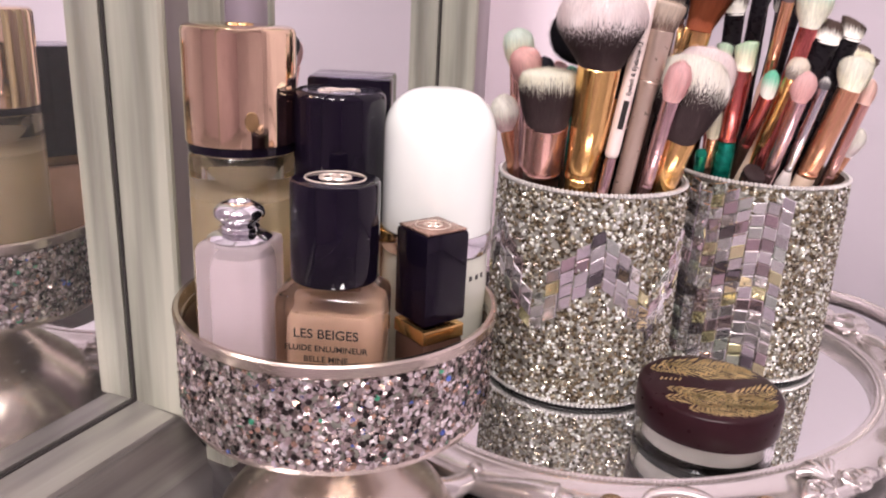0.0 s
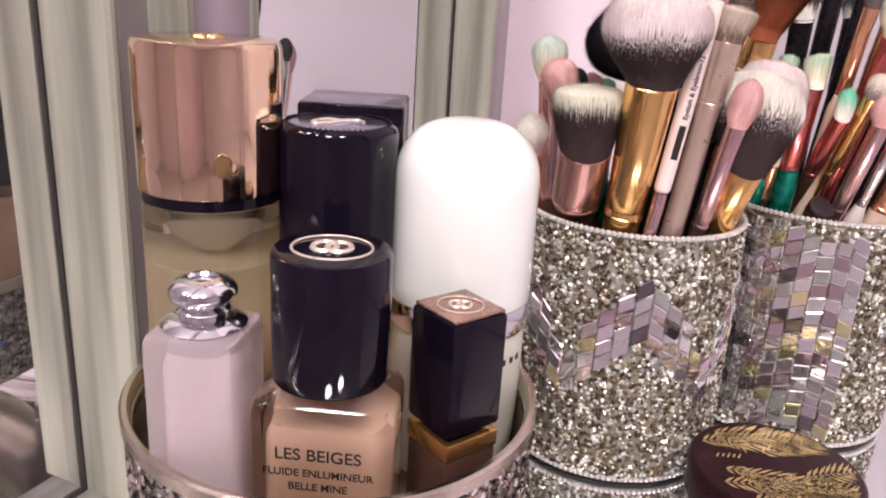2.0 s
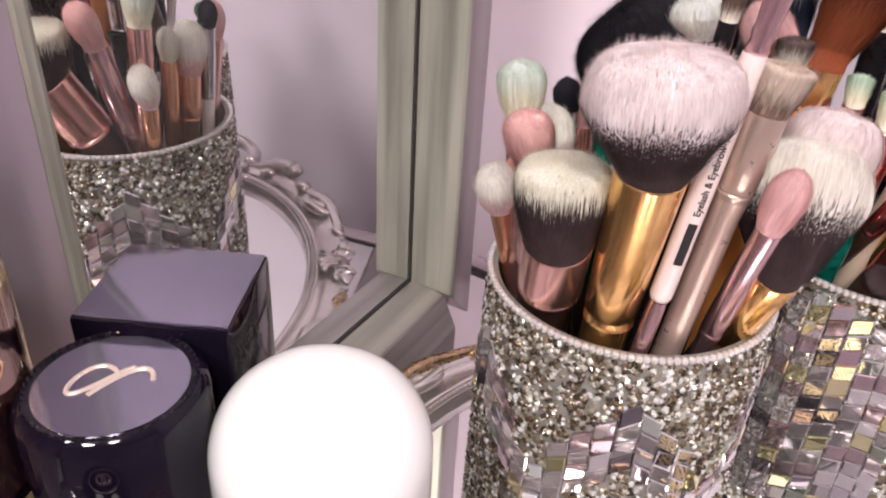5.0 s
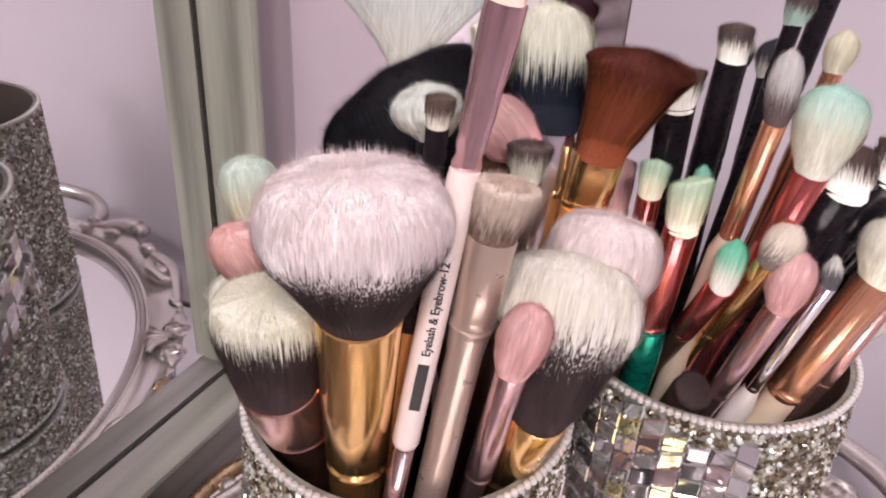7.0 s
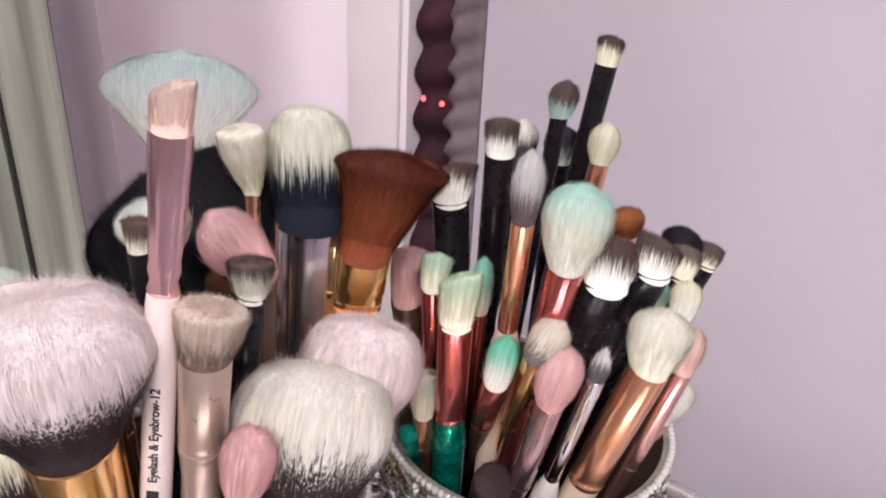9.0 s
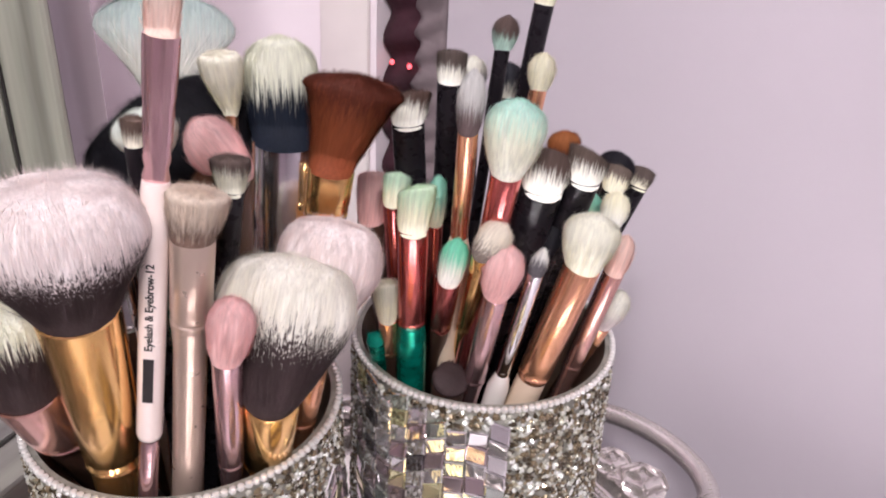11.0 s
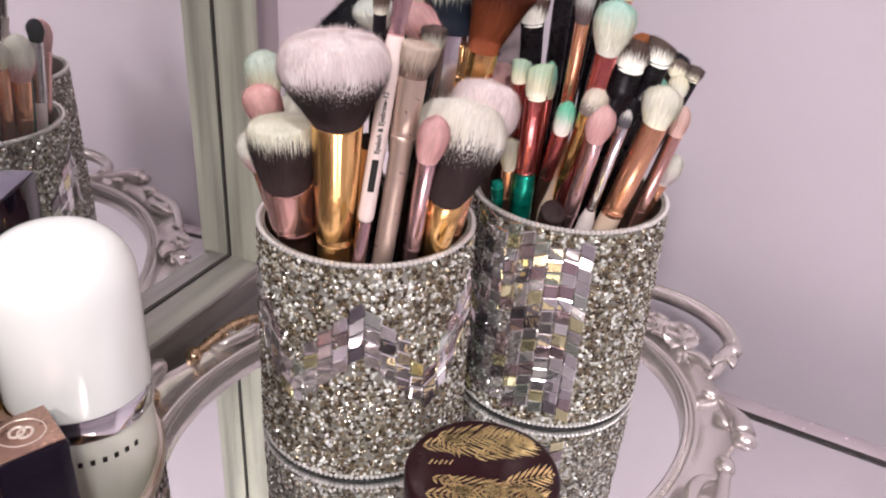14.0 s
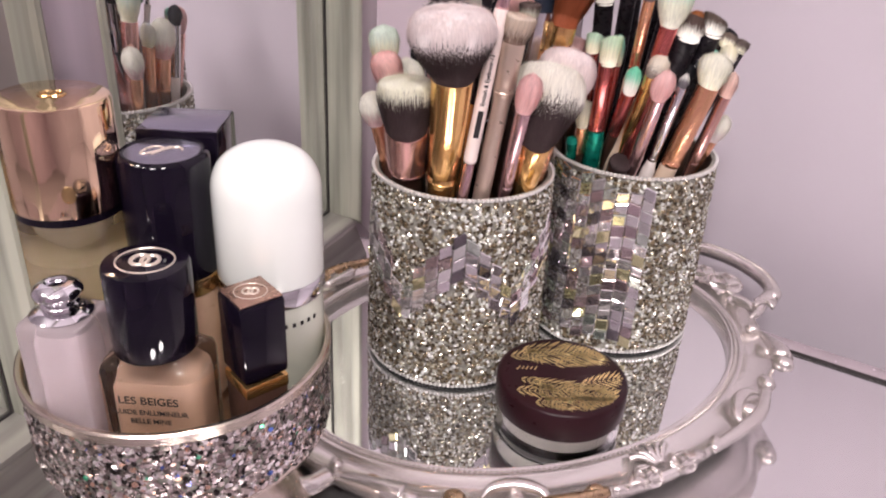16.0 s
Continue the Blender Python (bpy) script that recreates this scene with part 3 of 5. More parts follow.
        loop = [(end + 0.46, 0.0200, 0.0165), (end + 0.43, 0.0310, 0.0175), (end + 0.33, 0.0410, 0.0190), (end + 0.20, 0.0455, 0.0205), (end + 0.06, 0.0480, 0.0210),
                (end - 0.07, 0.0475, 0.0205), (end - 0.16, 0.0440, 0.0195), (end - 0.21, 0.0380, 0.0185)]
        handle = sweep("handle", loop, lambda f: 0.0042 + 0.0006 * f)
        tagged(handle, "raised beaded loop handle")
        cord = []
        for i in range(40):
            f = i / 39
            a = end + 0.40 - 0.58 * f
            off, up = (float(np.interp(end + 0.5 - a, [end + 0.5 - q[0] for q in loop], [q[k] for q in loop])) for k in (1, 2))
            cord.append((pearl, Matrix.Translation(oval(a, off + 0.0004)[0] + Vector((0, 0, up + 0.0042)))))
        part("beading", joined("handle_beading", cord, TRAY), handle, kind="stuff")
        knob(end - 0.215, 0.0395, 0.0205, 0.0044, turn=0.8)
        sweep("scroll", [(end - 0.215, 0.0375, 0.0190), (end - 0.235, 0.0320, 0.0188), (end - 0.275, 0.0265, 0.0182), (end - 0.320, 0.0215, 0.0172), (end - 0.345, 0.0165, 0.0158)], lambda f: 0.0042 * (1 - f) ** 0.7 + 0.0010)
        sweep("scroll", [(end - 0.300, 0.0225, 0.0168), (end - 0.255, 0.0205, 0.0180), (end - 0.205, 0.0175, 0.0184), (end - 0.185, 0.0140, 0.0180), (end - 0.205, 0.0115, 0.0172), (end - 0.235, 0.0125, 0.0170)], lambda f: 0.0010 + 0.0022 * math.sin(math.pi * min(1, f + 0.15)))
        q, out = oval(end - 0.225, 0.0345)
        way = math.atan2(out.y, out.x)
        for da, ln in ((-2.6, 0.017), (-1.9, 0.013)):
            leaf(q + Vector((0, 0, 0.0192)), way + da, ln, 0.0042, 0.0)
    # scrolls of each quarter, set out from the long axis
    for base, s, gold in ((0.0, -1, False), (math.pi, -1, True), (0.0, 1, False), (math.pi, 1, True)):
        def at(q):
            return base + s * q
        knob(at(0.455), 0.0135, 0.0170, 0.0031, turn=0.5 * s)
        sweep("scroll", [(at(0.46), 0.0180, 0.0150), (at(0.53), 0.0190, 0.0172), (at(0.60), 0.0205, 0.0195), (at(0.67), 0.0230, 0.0215), (at(0.73), 0.0240, 0.0215)],
              lambda f: 0.0018 + 0.0038 * f)
        knob(at(0.745), 0.0245, 0.0205, 0.0048, long=1.25, turn=0.6 * s)
        knob(at(0.62), 0.0165, 0.0165, 0.0036, gold, 1.7, 1.0 * s)
        knob(at(0.885), 0.0190, 0.0180, 0.0042, gold, 1.3, 0.9 * s)
        sweep("scroll", [(at(0.88), 0.0200, 0.0170), (at(0.95), 0.0205, 0.0168), (at(1.02), 0.0220, 0.0175), (at(1.10), 0.0230, 0.0178), (at(1.17), 0.0220, 0.0178), (at(1.26), 0.0205, 0.0168), (at(1.36), 0.0195, 0.0160)],
              lambda f: 0.0024 + 0.0010 * math.sin(math.pi * f), gold)
        shell = sweep("shell", [(at(1.17), 0.0205, 0.0170), (at(1.15), 0.0150, 0.0180), (at(1.08), 0.0118, 0.0190), (at(1.00), 0.0130, 0.0190), (at(0.965), 0.0175, 0.0178)], lambda f: 0.0010 + 0.0024 * math.sin(math.pi * min(1, f + 0.05)))
        knob(at(1.075), 0.0180, 0.0160, 0.0040, False, 1.5, 0.3)
        knob(at(1.325), 0.0178, 0.0168, 0.0026, gold, 1.6, 1.2 * s)
        knob(at(1.395), 0.0200, 0.0165, 0.0020, False, 1.8, 1.4 * s)
    # front and back: a fanned shell between two roses
    for mid in (math.pi / 2, -math.pi / 2):
        for da in (-0.065, 0.075):
            p, way = rosette(mid + da, 0.0185, 0.85)
            leaf(p + Vector((0, 0, 0.0165)), way + (1.4 if da > 0 else -1.4), 0.013, 0.0040, 0.0)
        for i in range(5):
            f = (i - 2) / 2
            sweep("shell_rib", [(mid + 0.010 * f, 0.0150, 0.0180), (mid + 0.045 * f, 0.0090 + 0.001 * abs(f), 0.0195), (mid + 0.075 * f, 0.0045 + 0.003 * abs(f), 0.0180)], lambda q: 0.0012 + 0.0009 * q)


build_tray()


# ---------------------------------------------------------------- mosaic brush cups
CUPR, CUPH, FLARE = 0.0440, 0.1010, 0.0018


def tile_mesh():
    w, h, d, c = 0.00235, 0.00235, 0.0009, 0.00035
    v = [(-w, 0, -h), (w, 0, -h), (w, 0, h), (-w, 0, h)]
    v += [(-w, -d, -h), (w, -d, -h), (w, -d, h), (-w, -d, h)]
    v += [(-w + c, -d - c, -h + c), (w - c, -d - c, -h + c), (w - c, -d - c, h - c), (-w + c, -d - c, h - c)]
    f = []
    for b in (0, 4):
        for i in range(4):
            j = (i + 1) % 4
            f.append((b + i, b + j, b + 4 + j, b + 4 + i))
    f.append((8, 9, 10, 11))
    return v, f


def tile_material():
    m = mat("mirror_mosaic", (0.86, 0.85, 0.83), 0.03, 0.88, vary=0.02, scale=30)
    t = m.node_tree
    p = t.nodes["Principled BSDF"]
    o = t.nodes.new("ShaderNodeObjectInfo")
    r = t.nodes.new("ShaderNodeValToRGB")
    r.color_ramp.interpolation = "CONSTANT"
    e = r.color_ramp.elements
    # tones of the mirrored surroundings, painted per tile as random base colours
    reflection_tones = ((0.0, (0.26, 0.24, 0.26)), (0.08, (0.58, 0.47, 0.49)), (0.22, (0.74, 0.72, 0.72)), (0.40, (0.90, 0.89, 0.89)), (0.58, (0.80, 0.76, 0.79)),
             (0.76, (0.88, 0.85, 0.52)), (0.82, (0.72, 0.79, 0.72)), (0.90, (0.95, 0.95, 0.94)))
    while len(e) < len(reflection_tones):
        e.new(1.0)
    for k, (at, c) in zip(e, reflection_tones):
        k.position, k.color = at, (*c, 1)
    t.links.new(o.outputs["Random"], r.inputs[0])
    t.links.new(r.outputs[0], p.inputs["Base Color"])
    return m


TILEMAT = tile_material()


def cup(at, label, tiles, seed, wide=1.26):
    """A glitter-bead cup with a mosaic of small mirror tiles; tiles is a list of (angle, z, slope)."""
    ob = thing("brush_cup", label, "cup", Matrix.Translation((at[0], at[1], TRAYTOP)), "glitter mosaic brush cups")
    r = CUPR
    foot = r + FLARE
    part("base_ring", lathe("base_ring", [(0, 0.0), (foot - 0.003, 0.0), (foot - 0.002, 0.0008), (foot - 0.0022, 0.0026), (0, 0.0026)], BLACKRUB, 64), ob, "black base")
    part("wall", lathe("wall", [(r - 0.0045, 0.0022), (foot - 0.0016, 0.0022), (foot - 0.0010, 0.0030), (r - 0.0010, CUPH - 0.001), (r - 0.0016, CUPH), (r - 0.0032, CUPH)], GROUT, 72), ob)
    part("lining", lathe("lining", [(r - 0.0031, CUPH - 0.0002), (r - 0.0034, CUPH - 0.002), (r - 0.0034, 0.0062), (0, 0.0060)], CUPIN, 64), ob, "brown inner lining")
    # edge beads at rim and foot
    for z, nm, rr in ((CUPH, "rim_beading", r), (0.0028, "foot_beading", foot)):
        pearl = [(0, -0.0012), (0.0009, -0.0007), (0.00115, 0.0), (0.0009, 0.0007), (0, 0.0012)]
        me0 = lathe("bead", pearl, PEARL, 8)
        ring = [(me0, Matrix.Translation(((rr - 0.0008) * math.cos(2 * math.pi * i / 132), (rr - 0.0008) * math.sin(2 * math.pi * i / 132), z))) for i in range(132)]
        part(nm, joined(nm, ring, PEARL), ob, "row of tiny silver beads", kind="stuff")
    taken = {}
    for a, z, s in tiles:
        taken.setdefault(int((math.degrees(a) % 360) / 6), []).append(z)

    def place(rng):
        for _ in range(30):
            a, z = rng.uniform(0, 2 * math.pi), rng.uniform(0.0036, CUPH - 0.0018)
            k = int((math.degrees(a) % 360) / 6)
            if not any(abs(z - q) < 0.0032 for q in taken.get(k, ())):
                break
        d = Vector((math.cos(a), math.sin(a), 0))
        return d * (r + FLARE * (1 - z / CUPH) - 0.0010 + rng.uniform(0, 0.0006)) + Vector((0, 0, z)), d
    part("beadwork", bits("beadwork", 13000, place, 0.00108, BEADS, seed, 6, 0.75, 0.45), ob, "crystal, silver and bronze glitter beads", kind="stuff")
    rng = random.Random(seed + 7)
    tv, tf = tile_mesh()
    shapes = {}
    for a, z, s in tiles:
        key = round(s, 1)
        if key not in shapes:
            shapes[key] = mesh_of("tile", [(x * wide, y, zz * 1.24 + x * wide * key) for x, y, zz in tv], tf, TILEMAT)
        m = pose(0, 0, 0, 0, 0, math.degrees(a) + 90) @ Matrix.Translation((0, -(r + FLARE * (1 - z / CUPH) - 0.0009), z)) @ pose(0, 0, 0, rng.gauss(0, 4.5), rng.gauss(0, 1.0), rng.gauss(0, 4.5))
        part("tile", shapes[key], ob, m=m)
    return ob


CUPA, CUPB = (0.0743, 0.3610), (0.1650, 0.3930)


def wave_tiles(front):
    """A zigzag band of tiles, four rows deep, round the cup."""
    out = []
    n = 46
    for i in range(n):
        a = 2 * math.pi * i / n
        f = ((math.degrees(a) - front) % 72) / 72
        tri = 1 - abs(2 * f - 1)
        slope = (1.0 if f < 0.5 else -1.0) * 0.6
        rows = 4 if 0.12 < f < 0.9 else 3
        for k in range(rows):
            out.append((a, 0.0365 + 0.029 * tri + 0.0060 * k, slope))
    return out


def panel_tiles(centres):
    """Tall blocks of tiles with a wavering course."""
    out = []
    for c, cols, lo, hi in centres:
        for i in range(cols):
            a = radians(c + (i - (cols - 1) / 2) * 8.2)
            ph = i * 0.75
            rows = int((hi - lo) / 0.0060)
            off = 0.0036 * math.sin(ph)
            for k in range(rows):
                z = lo + 0.0060 * k + off
                if 0.008 < z < CUPH - 0.0035:
                    out.append((a, z, -0.45 * math.cos(ph)))
    return out


# ---------------------------------------------------------------- glitter stand
STAND = (-0.0290, 0.2330)


def build_stand():
    ob = thing("cosmetics_stand", "round glitter-banded pedestal stand with brushed nickel rim and foot", "stand", Matrix.Translation((*STAND, 0)))
    R = 0.0500
    part("pedestal", lathe("pedestal", [(0, 0.0), (0.0455, 0.0), (0.0465, 0.0014), (0.0458, 0.0034), (0.0440, 0.0100), (0.0400, 0.0190), (0.0330, 0.0280), (0.0235, 0.0365), (0.0150, 0.0440), (0.0118, 0.0510), (0.0135, 0.0560), (0.0260, 0.0596), (0.0420, 0.0610), (0, 0.0612)], PEWTER, 72, deg=60), ob, "bell-shaped brushed nickel foot")
    part("base_rim", lathe("base_rim", [(0.0380, 0.0600), (0.0465, 0.0608), (0.0490, 0.0622), (0.0496, 0.0640), (0.0488, 0.0652), (0.0400, 0.0652)], PEWTER, 96), ob)
    part("band", lathe("band", [(0.0480, 0.0650), (0.0490, 0.0650), (0.0494, 0.0700), (0.0494, 0.0925), (0.0480, 0.0925)], GROUT, 96), ob)
    part("rim", lathe("rim", [(0.0484, 0.0915), (0.0498, 0.0918), (0.0507, 0.0928), (0.0508, 0.0958), (0.0502, 0.0964), (0.0490, 0.0964), (0.0484, 0.0955), (0.0482, 0.0900), (0.0482, 0.0684), (0, 0.0682)], PEWTER, 96), ob, "brushed nickel rim and inside")

    def place(rng):
        a, z = rng.uniform(0, 2 * math.pi), rng.uniform(0.0648, 0.0920)
        d = Vector((math.cos(a), math.sin(a), 0))
        return d * (0.0494 + rng.uniform(0, 0.0007)) + Vector((0, 0, z)), d
    part("glitter", bits("glitter", 9500, place, 0.00088, FLAKES, 11, 6, 0.0, 0.30), ob, "chunky silver, bronze and iridescent glitter", kind="stuff")
    part("glitter_lining", lathe("glitter_lining", [(0.0480, 0.0690), (0.0480, 0.0900)], CUPIN, 72), ob)


build_stand()
FLOORZ = 0.0686


def emblem(parent, m, r, material, ring=True):
    """A plain round mark: a thin ring with two small crossed lozenges."""
    items = []
    if ring:
        items.append(tube("ring", [(r * math.cos(a), r * 0.92 * math.sin(a), 0) for a in [2 * math.pi * i / 40 for i in range(40)]], r * 0.035, material, 6, True))
    for s in (-1, 1):
        items.append(tube("mark", [(s * r * 0.18 + r * 0.30 * math.cos(a), r * 0.36 * math.sin(a), 0) for a in [2 * math.pi * i / 24 for i in range(24)]], r * 0.075, material, 6, True))
    part("emblem", joined("emblem", items, material), parent, "pale round emblem", m)


# rose-gold capped bottle
def gold_bottle():
    ob = thing("perfume_oil_bottle", "round glass bottle of shimmering amber oil, rose gold cap", "bottle", Matrix.Translation((-0.0597, 0.2385, FLOORZ)))
    r = 0.0166
    h = 0.1095
    part("bottle", lathe("bottle", [(0, 0), (r - 0.002, 0), (r - 0.0004, 0.002), (r - 0.0004, 0.0712), (r - 0.0012, 0.0724), (0.010, 0.0726), (0.010, 0.076)], GLASS, 56), ob, "clear glass")
    part("oil", lathe("oil", [(0, 0.003), (r - 0.0022, 0.003), (r - 0.0016, 0.005), (r - 0.0016, 0.0585), (r - 0.0030, 0.0590), (0, 0.0590)], AMBER, 48), ob, "amber oil with fine shimmer")

    def place(rng):
        a, q = rng.uniform(0, 2 * math.pi), (r - 0.0020) * math.sqrt(rng.uniform(0.3, 1))
        d = Vector((math.cos(a), math.sin(a), 0))
        return d * q + Vector((0, 0, rng.uniform(0.004, 0.058))), d
    part("shimmer", bits("shimmer", 1100, place, 0.00026, GOLDFOIL, 31, 5, 0.0, 0.9), ob, "gold flecks in the oil", kind="stuff")
    part("dropper", lathe("dropper", [(0, 0.0596), (0.0032, 0.0600), (0.0062, 0.0630), (0.0090, 0.0670), (0.0108, 0.0718), (0, 0.0722)], SILVER, 32), ob, "silver inner stopper")
    part("collar", lathe("collar", [(0.008, 0.0729), (r - 0.0004, 0.0729), (r - 0.0004, 0.0760), (0.008, 0.0760)], BLACKGLOSS, 56), ob, "black collar")
    cap = part("cap", lathe("cap", [(0.004, 0.0756), (r, 0.0756), (r + 0.0001, 0.0761), (r + 0.0001, h - 0.0018), (r - 0.0004, h - 0.0006), (r - 0.0014, h), (0, h)], GOLDCAP, 72), ob, "polished rose gold cap")
    emblem(cap, Matrix.Translation((0.0005, -0.0005, h + 0.0001)) @ pose(0, 0, 0, 0, 0, 10), 0.0075, GOLDDULL, ring=False)
    part("seal", joined("seal", [(lathe("disc", [(0, 0.0004), (0.0024, 0.0003), (0.0027, 0)], GOLDDULL, 24), Matrix())], GOLDDULL), cap, "small dark gold oval seal",
         pose(0, 0, 0.0835, 0, 0, 24) @ Matrix.Translation((0, -r, 0)) @ pose(0, 0, 0, 90, 0, 0) @ Matrix.Diagonal((0.75, 1.1, 1, 1)))


gold_bottle()


def round_foundation():
    ob = thing("foundation_bottle", "round beige foundation bottle with a tall gloss black cap", "bottle", Matrix.Translation((-0.0302, 0.2420, FLOORZ)))
    r = 0.0141
    part("bottle", lathe("bottle", [(0, 0), (r - 0.002, 0), (r - 0.0004, 0.0015), (r - 0.0004, 0.044), (r - 0.002, 0.0455), (0, 0.0455)], BEIGE, 48), ob, "beige glass body")
    for z, w in ((0.038, 0.012), (0.035, 0.015), (0.0325, 0.010), (0.029, 0.016), (0.0265, 0.014), (0.024, 0.015), (0.0215, 0.012)):
        part("print_line", block("print_line", (w * 0.8, 0.0002, 0.0008), INK, 0), ob, m=pose(0, 0, 0, 0, 0, -115) @ Matrix.Translation((0, -(r + 0.0010), z)))
    part("band", lathe("band", [(0.006, 0.0445), (r, 0.0445), (r + 0.0002, 0.045), (r + 0.0002, 0.0500), (r, 0.0505), (0.006, 0.0505)], GOLDDULL, 48), ob, "satin gold band")
    cap = part("cap", lathe("cap", [(0.006, 0.0507), (r, 0.0507), (r + 0.0002, 0.0515), (r + 0.0002, 0.0895), (r - 0.0003, 0.0908), (r - 0.0013, 0.0916), (r - 0.0020, 0.0912), (0, 0.0912)], BLACKGLOSS, 64), ob, "gloss black cap")
    part("cap_top", lathe("cap_top", [(r - 0.0026, 0.0910), (r - 0.0027, 0.0913), (0, 0.09135)], CAPTOP, 56), cap, "dark mirror-like cap top, wall reflection in its bluish colour")
    bead = lathe("bead", [(0, -0.0004), (0.0004, 0), (0, 0.0004)], BLACKGLOSS, 6)
    part("knurl", joined("knurl", [(bead, Matrix.Translation(((r - 0.0016) * math.cos(a), (r - 0.0016) * math.sin(a), 0.0916))) for a in [2 * math.pi * i / 60 for i in range(60)]], BLACKGLOSS), cap, "fine black beading", kind="stuff")
    curl = []
    for k, s in ((0, 1), (1, -1)):
        curl.append(tube("curl", [(0.0052 * math.cos(a) * 0.8 + s * 0.0018, 0.0034 * math.sin(a * 1.5 + k), 0.0914) for a in [0.2 + 0.2 * i for i in range(27)]], 0.00042, PALEINK, 6))
    part("emblem", joined("emblem", curl, PALEINK), cap, "pale gold curled emblem")


round_foundation()


def black_box_cap():
    ob = thing("square_bottle", "square bottle with a gloss black box-shaped cap", "bottle", pose(-0.0285, 0.2655, FLOORZ, 0, 0, -1.5))
    part("bottle", block("bottle", (0.0258, 0.0225, 0.046), BEIGE, 0.002, (0, 0, 0.0232)), ob, "beige glass body")
    part("band", block("band", (0.0262, 0.0230, 0.004), GOLDDULL, 0.0006, (0, 0, 0.0482)), ob, "satin gold band")
    part("cap", block("cap", (0.0268, 0.0240, 0.0435), BLACKGLOSS, 0.0007, (0, 0, 0.0720)), ob, "gloss black cap")
    part("cap_top", block("cap_top", (0.0258, 0.0230, 0.0006), CAPTOP, 0.0002, (0, 0, 0.0938)), ob, "dark mirror-like cap top, wall reflection in its bluish colour")


black_box_cap()


def white_dome():
    ob = thing("highlighter_bottle", "pale green bottle with a white domed cap and silver ring", "bottle", Matrix.Translation((0.0012, 0.2432, FLOORZ)))
    r = 0.0177
    part("bottle", lathe("bottle", [(0, 0), (r - 0.004, 0), (r - 0.0025, 0.0015), (r - 0.0008, 0.012), (r - 0.0003, 0.030), (r - 0.0006, 0.0425), (0.009, 0.0432), (0, 0.0432)], PALEGREEN, 56), ob, "pale green frosted body")
    part("ring", lathe("ring", [(0.008, 0.0430), (r, 0.0430), (r + 0.0003, 0.0436), (r + 0.0003, 0.0490), (r, 0.0496), (0.008, 0.0496)], SILVER, 64), ob, "polished silver ring")
    prof = [(0.008, 0.0498), (r, 0.0498), (r + 0.0002, 0.0505), (r, 0.0796)]
    for i in range(1, 13):
        a = i / 12 * math.pi / 2
        prof.append((r * math.cos(a) ** 0.72 if i < 12 else 0, 0.0796 + 0.0142 * math.sin(a)))
    part("cap", lathe("cap", prof, WHITECAP, 64, deg=60), ob, "glossy white domed cap")
    for i in range(6):
        a = radians(-77 + i * 9.5)
        part("print_bar", block("print_bar", (0.0011, 0.0002, 0.0015), INK, 0), ob, m=Matrix.Translation((math.cos(a) * (r - 0.0003), math.sin(a) * (r - 0.0003), 0.0362)) @ pose(0, 0, 0, 0, 0, math.degrees(a) + 90))


white_dome()


def beige_fluid():
    ob = thing("fluid_foundation_bottle", "square glass bottle of beige fluid, round gloss black cap", "bottle", pose(-0.0265, 0.2040, FLOORZ, 0, 0, -5))
    w, d, h = 0.0300, 0.0220, 0.0400
    rows = [(0.0, 0.94), (0.0012, 1.0), (0.0392, 1.0), (0.0408, 0.985), (0.0420, 0.94), (0.0427, 0.84), (0.0450, 0.70)]
    part("bottle", lathe("bottle", [(0, 0)] + [(0.0150 * k, z) for z, k in rows] + [(0.0, 0.0450)], GLASS, 48, 1.0, d / w, 50, 9.0), ob, "thick clear glass")
    part("fluid", lathe("fluid", [(0, 0.0040)] + [(0.0112, 0.0042), (0.0117, 0.0060), (0.0117, 0.0335), (0.0108, 0.0360), (0, 0.0368)], BEIGE, 48, 1.0, 0.62, 50, 6.0), ob, "beige fluid")
    r = 0.0122
    cap = part("cap", lathe("cap", [(0, 0.0450), (r - 0.0003, 0.0452), (r, 0.0458), (r, 0.0718), (r - 0.0004, 0.0726), (r - 0.0012, 0.0729), (0, 0.0729)], BLACKGLOSS, 64), ob, "gloss black cap")
    emblem(cap, Matrix.Translation((0, 0, 0.0730)), 0.0081, PALEINK)
    lettering("lettering", "LES BEIGES", 0.0038, INK, ob, Matrix.Translation((0, -0.01125, 0.0308)) @ pose(0, 0, 0, 90, 0, 0), "black printed words", bold=0.00004)
    lettering("lettering", "FLUIDE ENLUMINEUR", 0.0024, INK, ob, Matrix.Translation((0, -0.01125, 0.0270)) @ pose(0, 0, 0, 90, 0, 0), "black printed words", bold=0.00004)
    lettering("lettering", "BELLE MINE", 0.0024, INK, ob, Matrix.Translation((0, -0.01125, 0.0238)) @ pose(0, 0, 0, 90, 0, 0), "black printed words", bold=0.00004)


beige_fluid()


def lipstick():
    ob = thing("lipstick", "square black lipstick with a bronze top and gold band", "lipstick", pose(0.0002, 0.2128, FLOORZ, 0, 0, 38))
    part("base", block("base", (0.0144, 0.0144, 0.0250), BROWNH, 0.0008, (0, 0, 0.0125)), ob, "dark brown base")
    part("band", block("band", (0.0148, 0.0148, 0.0042), GOLD, 0.0004, (0, 0, 0.0272)), ob, "polished gold band")
    cap = part("cap", block("cap", (0.0152, 0.0152, 0.0272), BLACKGLOSS, 0.0012, (0, 0, 0.0442)), ob, "gloss black cap")
    part("top_plate", block("top_plate", (0.0140, 0.0140, 0.0006), BRONZE, 0.0002, (0, 0, 0.0581)), cap, "bronze top plate")
    emblem(cap, Matrix.Translation((0, 0, 0.0585)) @ pose(0, 0, 0, 0, 0, -38), 0.0050, PALEINK)


lipstick()


